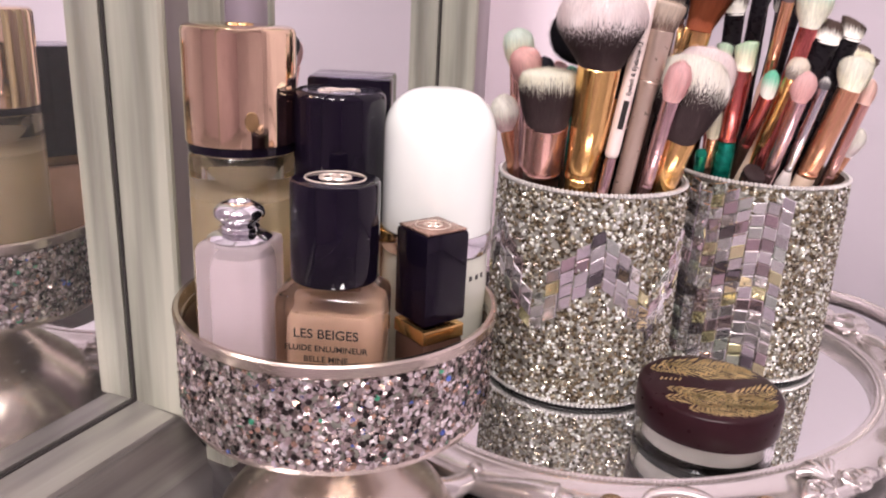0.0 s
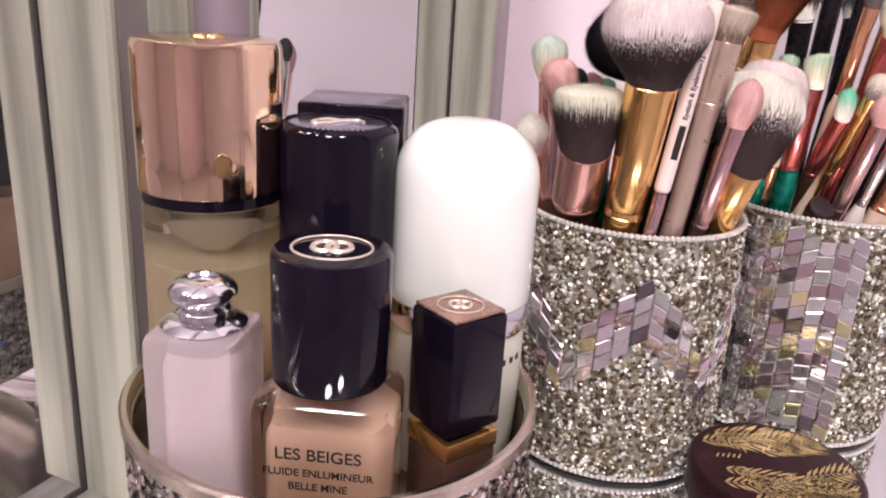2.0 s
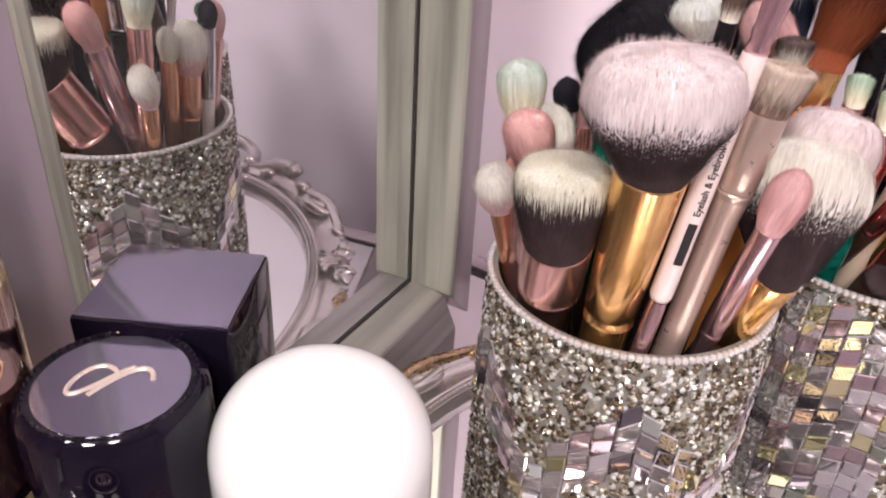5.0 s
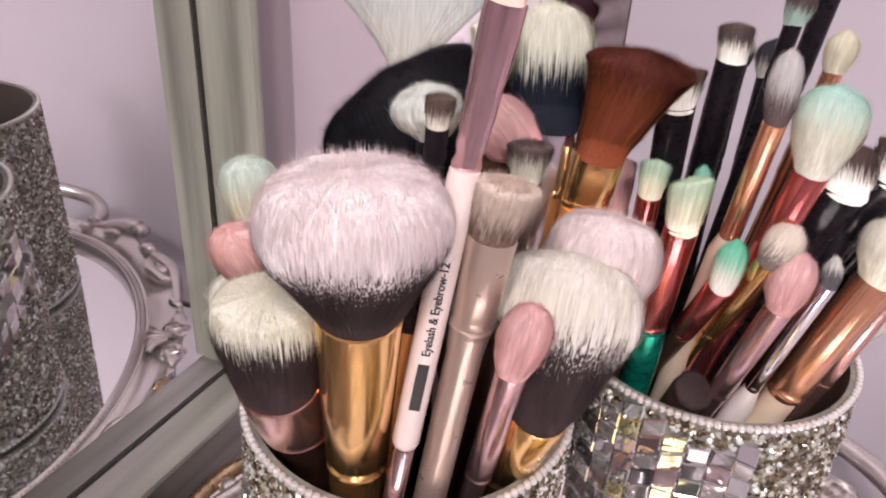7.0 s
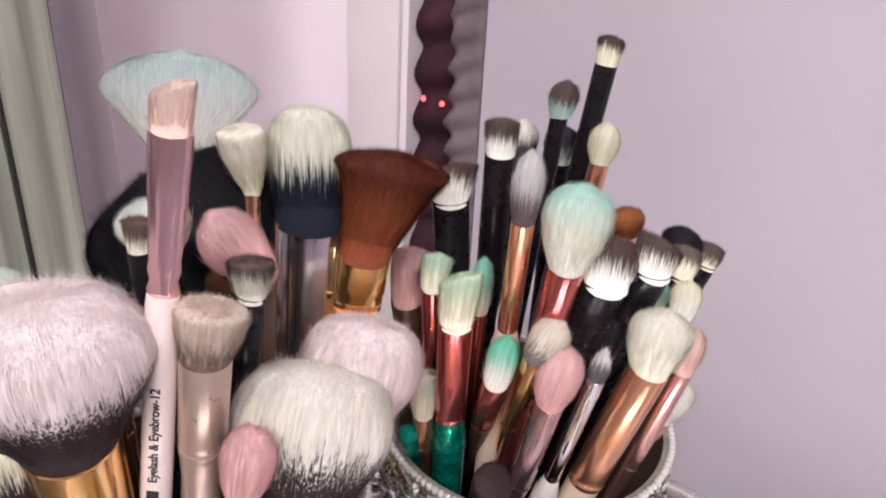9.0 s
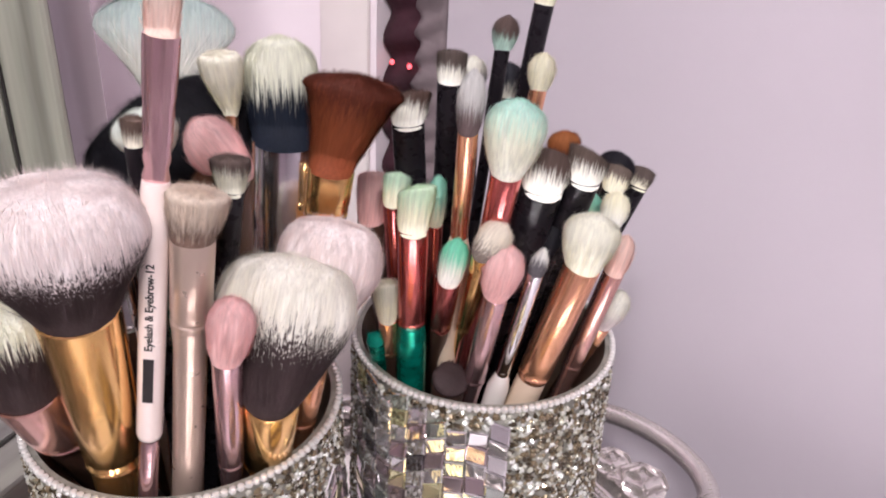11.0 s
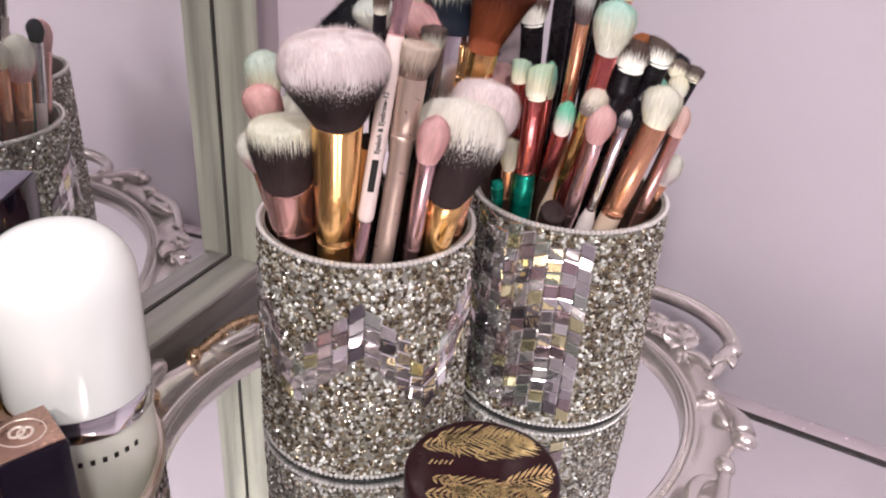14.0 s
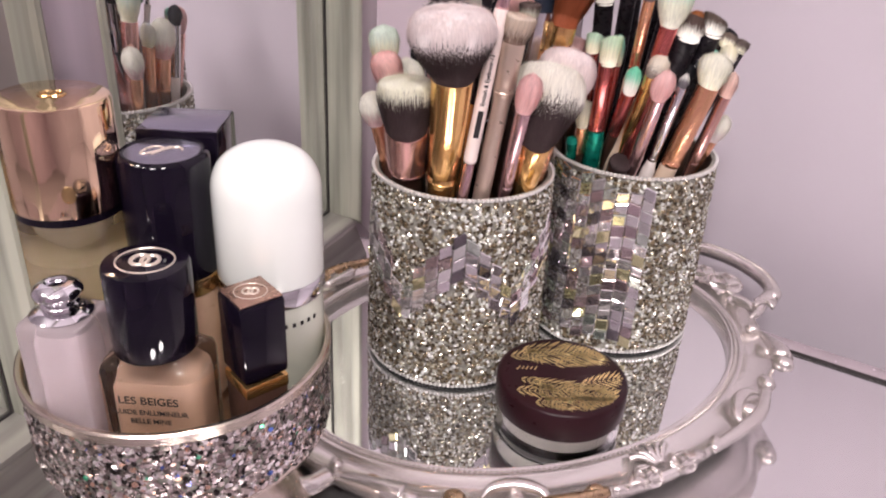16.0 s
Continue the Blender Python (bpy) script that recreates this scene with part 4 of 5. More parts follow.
def pink_spray():
    ob = thing("pink_spray_bottle", "milky pink faceted bottle with a chrome ball stopper", "bottle", pose(-0.0527, 0.2048, FLOORZ, 0, 0, -8))
    part("body", lathe("body", [(0, 0), (0.0092, 0), (0.0097, 0.001), (0.0097, 0.0530), (0.0093, 0.0541), (0.0085, 0.0545), (0, 0.0545)], PINKLIQ, 48, deg=30, power=10.0), ob, "milky pink body")
    part("filling", lathe("filling", [(0, 0.0020), (0.0070, 0.0022), (0.0074, 0.0040), (0.0074, 0.0470), (0.0062, 0.0500), (0, 0.0505)], PINKCORE, 28, power=3.0), ob, "milky pink filling")
    part("shoulder", lathe("shoulder", [(0.0040, 0.0545), (0.0085, 0.0546), (0.0088, 0.0552), (0.0070, 0.0566), (0.0052, 0.0570), (0.0050, 0.0578), (0.0055, 0.0582), (0.0050, 0.0588), (0.0046, 0.0590)], SILVER, 40), ob, "chrome collar")
    ball = [(0.0042, 0.0588)]
    for i in range(1, 13):
        a = -math.pi / 2 + math.pi * (0.12 + 0.74 * i / 12)
        ball.append((0.0066 * math.cos(a) + 0.0004, 0.0620 + 0.0034 * math.sin(a)))
    ball += [(0.0036, 0.0646), (0.0032, 0.0640), (0, 0.0640)]
    part("stopper", lathe("stopper", ball, SILVER, 40), ob, "chrome ball stopper")


pink_spray()


def powder_jar():
    ob = thing("powder_jar", "clear powder jar, dark plum lid printed with gold leaves", "jar", pose(0.1200, 0.2940, TRAYTOP, 0, 0, -14))
    r = 0.0294
    part("jar", lathe("jar", [(0, 0), (r - 0.003, 0), (r - 0.0008, 0.0015), (r - 0.0004, 0.004), (r - 0.0008, 0.0140), (r - 0.002, 0.0150), (r - 0.0026, 0.0150), (r - 0.0030, 0.0038), (0, 0.0036)], GLASS, 64), ob, "thick clear plastic")
    part("powder", lathe("powder", [(0, 0.0042), (r - 0.0042, 0.0042), (r - 0.0036, 0.0050), (r - 0.0032, 0.0138), (0, 0.0140)], POWDER, 48), ob, "white loose powder")
    lid = part("lid", lathe("lid", [(r - 0.004, 0.0125), (r - 0.0002, 0.0125), (r + 0.0003, 0.0136), (r + 0.0003, 0.0255), (r - 0.0004, 0.0266), (r - 0.0016, 0.0272), (0, 0.0273)], PLUM, 72), ob, "dark plum lid")
    # leaf fronds in gold foil over two sides of the lid, the middle left plain
    verts, faces = [], []
    rng = random.Random(5)

    def stroke(x0, y0, x1, y1, w):
        lim = r - 0.0022
        if math.hypot(x0, y0) > lim:
            return
        while math.hypot(x1, y1) > lim:
            x1, y1 = x0 + (x1 - x0) * 0.85, y0 + (y1 - y0) * 0.85
        d = Vector((x1 - x0, y1 - y0, 0))
        if d.length < 1e-4:
            return
        s = Vector((-d.y, d.x, 0)).normalized() * w
        o = len(verts)
        z = 0.0274
        verts.extend([(x0, y0, z), (x0 + d.x * 0.5 + s.x, y0 + d.y * 0.5 + s.y, z), (x1, y1, z), (x0 + d.x * 0.5 - s.x, y0 + d.y * 0.5 - s.y, z)])
        faces.append((o, o + 1, o + 2, o + 3))
    # midribs: start x, y, way in degrees, length, longest leaflet
    for x, y, way, long, leaflet in ((-0.027, 0.0065, 20, 0.054, 0.0105), (-0.004, 0.0060, 34, 0.032, 0.0080), (-0.020, 0.0150, 14, 0.040, 0.0090),
                                     (-0.019, -0.0170, 8, 0.046, 0.0100), (-0.018, -0.0085, -4, 0.047, 0.0075), (-0.010, -0.0240, 14, 0.034, 0.0070), (0.009, -0.0050, 26, 0.022, 0.0070),
                                     (-0.014, -0.0060, -48, 0.028, 0.0060), (0.002, -0.0060, -52, 0.028, 0.0060), (0.016, -0.0040, -58, 0.022, 0.0055), (-0.022, 0.0160, -30, 0.016, 0.0050)):
        ang = radians(way)
        n = int(long / 0.0024)
        for j in range(n):
            px, py = x + math.cos(ang) * j * 0.0024, y + math.sin(ang) * j * 0.0024
            ln = 1.45 * leaflet * math.sin(math.pi * (j + 3) / (n + 6))
            for q in (0.72 + rng.uniform(-0.08, 0.08), -0.72 + rng.uniform(-0.08, 0.08)):
                stroke(px, py, px + math.cos(ang + q) * ln, py + math.sin(ang + q) * ln, 0.00058)
            stroke(px, py, px + math.cos(ang) * 0.0024, py + math.sin(ang) * 0.0026, 0.00032)
    part("leaf_print", mesh_of("leaf_print", verts, faces, GOLDFOIL), lid, "gold foil leaf print")
    for i in range(5):
        part("print_bar", block("print_bar", (0.0006, 0.0022 if i % 2 else 0.0030, 0.00008), GOLDFOIL, 0), lid, m=Matrix.Translation((-0.0200 + i * 0.0019, -0.0005 + 0.0004 * i, 0.02745)) @ pose(0, 0, 0, 0, 0, -20))


powder_jar()


# ---------------------------------------------------------------- make-up brushes
def head_profile(kind, r, w, L):
    """(radius, z) of a brush head that leaves a ferrule of radius r, swells to w and is L long."""
    if kind == "kabuki":
        pts = [(r + (w - r) * q, L * f) for q, f in ((0, 0), (0.28, 0.14), (0.56, 0.28), (0.83, 0.43), (0.96, 0.53), (1, 0.61), (0.98, 0.70), (0.90, 0.80), (0.74, 0.89), (0.5, 0.955))] + [(w * 0.25, L * 0.99), (0, L)]
    elif kind == "dome":
        pts = [(r, 0), (r + (w - r) * 0.7, L * 0.3), (w, L * 0.58), (w * 0.96, L * 0.74), (w * 0.82, L * 0.87), (w * 0.55, L * 0.96), (w * 0.3, L * 0.99), (0, L)]
    elif kind == "flat":
        pts = [(r, 0), (r + (w - r) * 0.5, L * 0.3), (w * 0.97, L * 0.65), (w * 1.0, L * 0.90), (w * 0.95, L * 0.96), (w * 0.7, L * 0.995), (0, L)]
    elif kind == "oval":
        pts = [(r, 0), (r + (w - r) * 0.7, L * 0.22), (w, L * 0.50), (w * 0.92, L * 0.72), (w * 0.68, L * 0.89), (w * 0.36, L * 0.975), (0, L)]
    elif kind == "pencil":
        pts = [(r, 0), (w, L * 0.3), (w * 0.8, L * 0.6), (w * 0.42, L * 0.85), (0, L)]
    elif kind == "flare":
        pts = [(r, 0), (r + (w - r) * 0.12, L * 0.2), (r + (w - r) * 0.40, L * 0.5), (r + (w - r) * 0.76, L * 0.78), (w, L * 0.84), (w * 0.96, L * 0.89), (w * 0.82, L * 0.945), (w * 0.5, L * 0.985), (0, L)]
    elif kind == "fan":
        pts = [(r, 0), (r + (w - r) * 0.28, L * 0.2), (r + (w - r) * 0.62, L * 0.42), (w * 0.95, L * 0.62), (w, L * 0.70), (w * 0.92, L * 0.80), (w * 0.70, L * 0.91), (w * 0.40, L * 0.975), (0, L)]
    else:
        pts = [(r, 0), (w, L * 0.4), (w * 0.9, L * 0.75), (w * 0.55, L * 0.95), (0, L)]
    return pts


def head_mesh(kind, r, w, L, flat, material, seed, strands=500, slant=0.0):
    """Bristle head: a soft lumpy body with fine separate hairs standing off it."""
    pr = head_profile(kind, r, w, L)
    rng = random.Random(seed)
    zs = [p[1] for p in pr]
    rs = [p[0] for p in pr]
    fine = []
    n = 16
    for i in range(n + 1):
        z = L * (1 - (1 - i / n) ** 1.6)
        fine.append((float(np.interp(z, zs, rs)) if i < n else 0.0, z))
    seg = 34
    verts, faces = [], []
    for i, (q, z) in enumerate(fine):
        for k in range(seg):
            a = 2 * math.pi * k / seg
            lump = 1 + 0.05 * noise.noise(Vector((math.cos(a) * 2.2, math.sin(a) * 2.2, z / L * 2.5 + seed))) + 0.025 * noise.noise(Vector((math.cos(a) * 7, math.sin(a) * 7, seed)))
            x = q * math.cos(a) * lump
            verts.append((x, q * math.sin(a) * lump * (flat if z > L * 0.12 else 1 - (1 - flat) * z / (L * 0.12)), z + slant * x * (z / L) + 0.03 * L * (z / L) ** 3 * noise.noise(Vector((math.cos(a) * 3 * q / w, math.sin(a) * 3 * q / w, seed * 1.7)))))
    for i in range(n):
        for k in range(seg):
            j = (k + 1) % seg
            faces.append((i * seg + k, i * seg + j, (i + 1) * seg + j, (i + 1) * seg + k))
    # single hairs
    for s in range(int(strands * 2.2)):
        a = rng.uniform(0, 2 * math.pi)
        f0 = rng.random() ** 0.8 * 0.92
        f1 = min(1.0, f0 + rng.uniform(0.12, 0.34))
        pts = []
        out = rng.uniform(0.0000, 0.0005 + 0.04 * w) * (2.2 if rng.random() < 0.2 else 1)
        for f in (f0, (f0 + f1) / 2, f1):
            z = L * f
            q = float(np.interp(z, zs, rs)) + out * (f - f0) / (f1 - f0)
            x = q * math.cos(a)
            pts.append(Vector((x, q * math.sin(a) * flat, z + slant * x * f + (rng.uniform(0, 0.0012) if f == f1 else 0))))
        t = Vector((-math.sin(a), math.cos(a), 0)) * rng.uniform(0.00005, 0.00011)
        o = len(verts)
        verts += [pts[0] - t, pts[0] + t, pts[1] - t, pts[1] + t, pts[2]]
        faces += [(o, o + 1, o + 3, o + 2), (o + 2, o + 3, o + 4)]
    # hairs that stand out of the top
    for s in range(int(strands * 2.2)):
        a = rng.uniform(0, 2 * math.pi)
        f = math.sqrt(rng.random())
        z0 = 0.80 * L
        q = f * float(np.interp(z0, zs, rs))
        ztop = L
        for i in range(len(pr) - 1, 0, -1):
            if pr[i][0] >= q:
                ztop = pr[i][1]
                break
        x, y = q * math.cos(a), q * math.sin(a) * flat
        ztop += slant * x
        t = Vector((-math.sin(a), math.cos(a), 0)) * rng.uniform(0.00005, 0.00010)
        o = len(verts)
        b = Vector((x, y, ztop - 0.002))
        tip = Vector((x * 1.06 + rng.uniform(-1, 1) * 0.05 * w, y * 1.06 + rng.uniform(-1, 1) * 0.05 * w, ztop + rng.uniform(0.0002, 0.0008 + 0.09 * w)))
        verts += [b - t, b + t, tip]
        faces.append((o, o + 1, o + 2))
    return mesh_of("bristles", verts, faces, material, True)


def along(origin, way, wide=Vector((1, 0, 0))):
    """A pose at origin with z along way and x as near as can be to wide."""
    z = Vector(way).normalized()
    x = (wide - z * wide.dot(z)).normalized()
    y = z.cross(x)
    return Matrix(((x.x, y.x, z.x, origin[0]), (x.y, y.y, z.y, origin[1]), (x.z, y.z, z.z, origin[2]), (0, 0, 0, 1)))


COUNT = [0]


def brush(cup_at, label, J, T, R, kind, w, fr, hairs, ferrule, handle, fl=0.030, flat=1.0, fw=None, hr=None, group="brushes in the cup", strands=420, slant=0.0, wide=(1, 0, 0), taper=1.0):
    """A make-up brush: J where the bristles leave the ferrule, T the tip of the bristles, R where the handle crosses the cup's mouth.
    w half width of the bristles, fr radius of the ferrule, fl its length, hr radius of the handle, taper the ferrule's foot against its mouth."""
    J, T, R = Vector(J), Vector(T), Vector(R)
    if flat > 0.6:
        T.y -= 0.4 * w * flat
    c = Vector((*cup_at, 0))
    off = (R - c)
    off.z = 0
    lim = CUPR - 0.0050 - (hr or fr)
    if off.length > lim:
        off = off.normalized() * lim
        R = Vector((c.x + off.x, c.y + off.y, R.z))
    d = (R - J).normalized()
    J = J - d * 0.6 * fr
    # the handle runs on into the cup until floor or lining stops it
    foot = R.copy()
    for _ in range(200):
        q = foot + d * 0.0008
        if q.z < TRAYTOP + 0.0080 or math.hypot(q.x - c.x, q.y - c.y) > lim:
            break
        foot = q
    root = along(foot, J - foot, Vector(wide))
    COUNT[0] += 1
    ob = thing("makeup_brush", label, "brush", root, group)
    L = (J - foot).length
    fl = min(fl, L - 0.012)
    hr = hr or fr * 0.8
    fo = flat if flat < 0.6 else 1.0
    sy = 0.5 + 0.5 * fo
    fb = fr * taper
    part("handle", lathe("handle", [(0, 0), (hr * 0.55, 0.0004), (hr * 0.8, 0.003), (hr, 0.012), (hr, max(0.0125, L - fl - 0.006)), (fb * 0.9, L - fl), (0, L - fl)], handle, 20), ob)
    z0 = L - fl
    part("ferrule", lathe("ferrule", [(fb * 0.86, z0 - 0.0005), (fb * 0.93, z0), (fb * 0.96, z0 + 0.0014), (fb * 0.90, z0 + 0.0019), (fb * 0.96, z0 + 0.0024), (fb * 0.92, z0 + 0.0040), (fb * 0.98, z0 + 0.0046), ((fr + fb) * 0.488, z0 + fl * 0.5), (fr, L - 0.0004), (fr * 0.97, L), (fr * 0.90, L - 0.0005)], ferrule, 28, 1.0, sy), ob)
    # the head sits square in the ferrule and bends over towards its tip
    hd = T - J
    hm = root.inverted() @ along(J, hd, Vector(wide))
    square = hm.inverted() @ Matrix.Translation((0, 0, L - 0.0008))
    n = hd.length
    me = head_mesh(kind, fr * 0.93, w, n, flat, hairs, COUNT[0], strands, slant)
    for v in me.vertices:
        f = min(1.0, max(0.0, v.co.z / (0.30 * n)))
        v.co = (square @ v.co).lerp(v.co, f * f * (3 - 2 * f))
    part("bristles", me, ob, m=hm)
    return ob


DARK = (0.052, 0.034, 0.035)
CREAM = (0.92, 0.88, 0.67)
WHITE = (0.92, 0.90, 0.80)
PINKW = (0.88, 0.775, 0.76)
PINK = (0.80, 0.46, 0.44)
MINT = (0.36, 0.76, 0.60)
BLACK = (0.015, 0.014, 0.018)
INKBLUE = (0.012, 0.016, 0.028)
BROWN = (0.235, 0.060, 0.024)
GA, GB = "brushes in the first cup", "brushes in the second cup"


def in_a(label, *a, **k):
    return brush(CUPA, label, *a, group=GA, **k)


def in_b(label, *a, **k):
    return brush(CUPB, label, *a, group=GB, **k)


# the fan's thin hairs let the wall show through
FANHAIR = hair((0.80, 0.80, 0.72), (0.66, 0.80, 0.77), 0.6, 0.3)
FANHAIR.node_tree.nodes["Principled BSDF"].inputs["Alpha"].default_value = 0.42

# first cup
in_a("large dome brush, dark bristles, pale pink tips, gold ferrule", (0.0640, 0.3215, 0.1600), (0.0626, 0.3255, 0.1937), (0.0628, 0.3302, 0.1135), "kabuki", 0.0178, 0.0087,
     hair(DARK, PINKW, 0.50, 0.09), GOLD, GOLD, fl=0.050, flat=0.85, strands=1500, hr=0.0066, taper=0.84)
in_a("flat-topped brush, dark bristles, cream tips, rose gold ferrule", (0.0465, 0.3325, 0.1358), (0.0454, 0.3335, 0.1622), (0.0470, 0.3440, 0.113), "kabuki", 0.0124, 0.0096,
     hair(DARK, (0.84, 0.82, 0.67), 0.70, 0.08), ROSEGOLD, BROWNH, fl=0.026, flat=0.9, strands=800, hr=0.0078)
in_a("taupe brush with dark bristles fading to beige", (0.0882, 0.3250, 0.1768), (0.0906, 0.3262, 0.1905), (0.0806, 0.3271, 0.1125), "flat", 0.0066, 0.0048,
     hair((0.16, 0.10, 0.08), (0.66, 0.54, 0.44), 0.35, 0.3), TAUPE, TAUPE, fl=0.022, flat=0.7, strands=500)
in_a("thin black brush with a small dark and cream head", (0.0950, 0.3375, 0.1838), (0.0956, 0.3370, 0.1932), (0.0834, 0.3450, 0.108), "flat", 0.0043, 0.0029,
     hair((0.70, 0.68, 0.56), (0.14, 0.10, 0.09), 0.58, 0.18), BLACKH, BLACKH, flat=0.55)
in_a("oval pink brush on a mauve metal ferrule", (0.0942, 0.3195, 0.1510), (0.0970, 0.3205, 0.1682), (0.0910, 0.3290, 0.112), "oval", 0.0053, 0.0034,
     hair(PINK, (0.82, 0.50, 0.49), 0.5, 0.3), MAUVE, MAUVE, fl=0.040, flat=0.75)
in_a("large dome brush, dark bristles, off-white tips, gold ferrule", (0.1020, 0.3278, 0.1332), (0.1082, 0.3460, 0.1675), (0.1005, 0.3365, 0.110), "kabuki", 0.0168, 0.0068,
     hair(DARK, (0.86, 0.82, 0.73), 0.53, 0.09), GOLD, GOLD, fl=0.034, flat=0.85, strands=1300, hr=0.0050)
in_a("fluffy heart-shaped pink and white brush on a rose gold ferrule", (0.1118, 0.3460, 0.1400), (0.1180, 0.3530, 0.1725), (0.1090, 0.3475, 0.108), "kabuki", 0.0135, 0.0050,
     hair(PINK, (0.86, 0.74, 0.72), 0.22, 0.25), COPPER, COPPER, fl=0.032, flat=0.7, strands=900)
in_a("flat black brush with white tips on a silver ferrule", (0.1034, 0.3725, 0.1800), (0.1032, 0.3770, 0.2110), (0.0985, 0.3720, 0.108), "dome", 0.0098, 0.0086,
     hair(INKBLUE, (0.84, 0.84, 0.70), 0.50, 0.12), BRIGHTSILVER, BLACKH, fl=0.045, flat=0.40, strands=1200)
in_a("slanted russet brown fan brush on a gold ferrule", (0.1158, 0.3665, 0.1760), (0.1234, 0.3665, 0.2040), (0.1105, 0.3690, 0.108), "flare", 0.0128, 0.0062,
     hair(BROWN, (0.10, 0.024, 0.014), 0.62, 0.22), GOLD, ORANGEH, fl=0.014, flat=0.38, strands=1600, slant=0.12)
in_a("small cream brush on a gold ferrule", (0.0909, 0.3712, 0.1915), (0.0895, 0.3700, 0.2085), (0.0880, 0.3720, 0.108), "flat", 0.0052, 0.0018,
     hair(CREAM, (0.86, 0.82, 0.68), 0.5, 0.3), COPPER, COPPER, fl=0.030, flat=0.7)
in_a("translucent white fan brush", (0.0705, 0.3900, 0.1880), (0.0715, 0.3990, 0.2175), (0.0800, 0.3800, 0.108), "fan", 0.0190, 0.0022,
     FANHAIR, SILVER, WHITEH, fl=0.030, flat=0.12, strands=1200)
in_a("large fluffy black powder brush", (0.0880, 0.3740, 0.1560), (0.0650, 0.3790, 0.1925), (0.0900, 0.3740, 0.108), "kabuki", 0.0245, 0.0070,
     hair(BLACK, (0.014, 0.013, 0.017), 0.5, 0.3), SILVER, BLACKH, fl=0.030, flat=0.35, strands=3200)
in_a("small rounded pink brush with white tips", (0.0955, 0.3425, 0.1845), (0.0868, 0.3475, 0.1985), (0.0900, 0.3500, 0.108), "oval", 0.0062, 0.0040,
     hair(PINK, (0.84, 0.54, 0.52), 0.5, 0.3), BROWNH, BROWNH, flat=0.7)
in_a("thin black brush with a small grey and cream head", (0.0773, 0.3320, 0.1965), (0.0778, 0.3320, 0.2035), (0.0745, 0.3420, 0.108), "flat", 0.0027, 0.0022,
     hair((0.74, 0.70, 0.58), (0.16, 0.11, 0.09), 0.4, 0.2), BLACKH, BLACKH, fl=0.014, flat=0.6, strands=200)
in_a("small white rounded brush", (0.0765, 0.3480, 0.1880), (0.0745, 0.3500, 0.2000), (0.0780, 0.3560, 0.108), "oval", 0.0075, 0.0030,
     hair(WHITE, (0.74, 0.78, 0.72), 0.5, 0.3), BLACKH, BLACKH, flat=0.7)
in_a("pale mint rounded brush on a rose gold ferrule", (0.0364, 0.3625, 0.1570), (0.0345, 0.3660, 0.1760), (0.0400, 0.3600, 0.108), "dome", 0.0070, 0.0044,
     hair(CREAM, (0.66, 0.76, 0.66), 0.5, 0.3), ROSEGOLD, ROSEGOLD, fl=0.035, flat=0.8)
in_a("pink rounded brush on a mauve ferrule", (0.0400, 0.3480, 0.1500), (0.0352, 0.3440, 0.1690), (0.0430, 0.3570, 0.108), "dome", 0.0068, 0.0046,
     hair(PINK, (0.86, 0.52, 0.48), 0.5, 0.3), MAUVE, MAUVE, fl=0.035, flat=0.8)
in_a("white and pink rounded brush on a copper ferrule", (0.0332, 0.3612, 0.1290), (0.0295, 0.3610, 0.1470), (0.0368, 0.3620, 0.108), "oval", 0.0068, 0.0034,
     hair((0.84, 0.60, 0.60), WHITE, 0.35, 0.2), COPPER, COPPER, fl=0.030, flat=0.8)
in_a("thin brush with an orange handle beside the large gold brush", (0.0735, 0.3345, 0.1500), (0.0740, 0.3345, 0.1560), (0.0680, 0.3345, 0.108), "oval", 0.0026, 0.0022,
     hair(DARK, DARK, 0.5, 0.2), ORANGEH, ORANGEH, fl=0.020, strands=100)
in_a("small dark brown brush", (0.0905, 0.3440, 0.1790), (0.0900, 0.3450, 0.1880), (0.0860, 0.3520, 0.108), "oval", 0.0050, 0.0032,
     hair(DARK, (0.12, 0.05, 0.03), 0.5, 0.3), BLACKH, BLACKH, flat=0.7)


in_a("silver brush with a small black tip", (0.0530, 0.3930, 0.1500), (0.0512, 0.3950, 0.1620), (0.0560, 0.3900, 0.108), "oval", 0.0045, 0.0032,
     hair(BLACK, (0.03, 0.03, 0.04), 0.5, 0.3), SILVER, WHITEH, fl=0.030, flat=0.8)
in_a("fluffy white brush with a pink base", (0.0480, 0.3820, 0.1330), (0.0450, 0.3860, 0.1570), (0.0500, 0.3800, 0.108), "oval", 0.0085, 0.0045,
     hair(PINK, WHITE, 0.35, 0.2), COPPER, COPPER, fl=0.020, flat=0.8, strands=600)
in_a("cream brush on a copper ferrule", (0.0435, 0.3735, 0.1420), (0.0412, 0.3750, 0.1560), (0.0470, 0.3720, 0.108), "oval", 0.0048, 0.0034,
     hair(CREAM, WHITE, 0.4, 0.3), COPPER, COPPER, fl=0.035, flat=0.8)
in_a("rounded pink brush on a rose gold ferrule", (0.0600, 0.3970, 0.1430), (0.0590, 0.4000, 0.1600), (0.0610, 0.3920, 0.108), "oval", 0.0060, 0.0040,
     hair(PINK, (0.86, 0.56, 0.54), 0.4, 0.3), ROSEGOLD, ROSEGOLD, fl=0.035, flat=0.8)
in_a("slim brush with a teal foil handle", (0.0660, 0.3960, 0.1500), (0.0655, 0.3980, 0.1580), (0.0680, 0.3900, 0.108), "oval", 0.0036, 0.0028,
     hair(CREAM, MINT, 0.4, 0.3), TEAL, TEAL, fl=0.035)


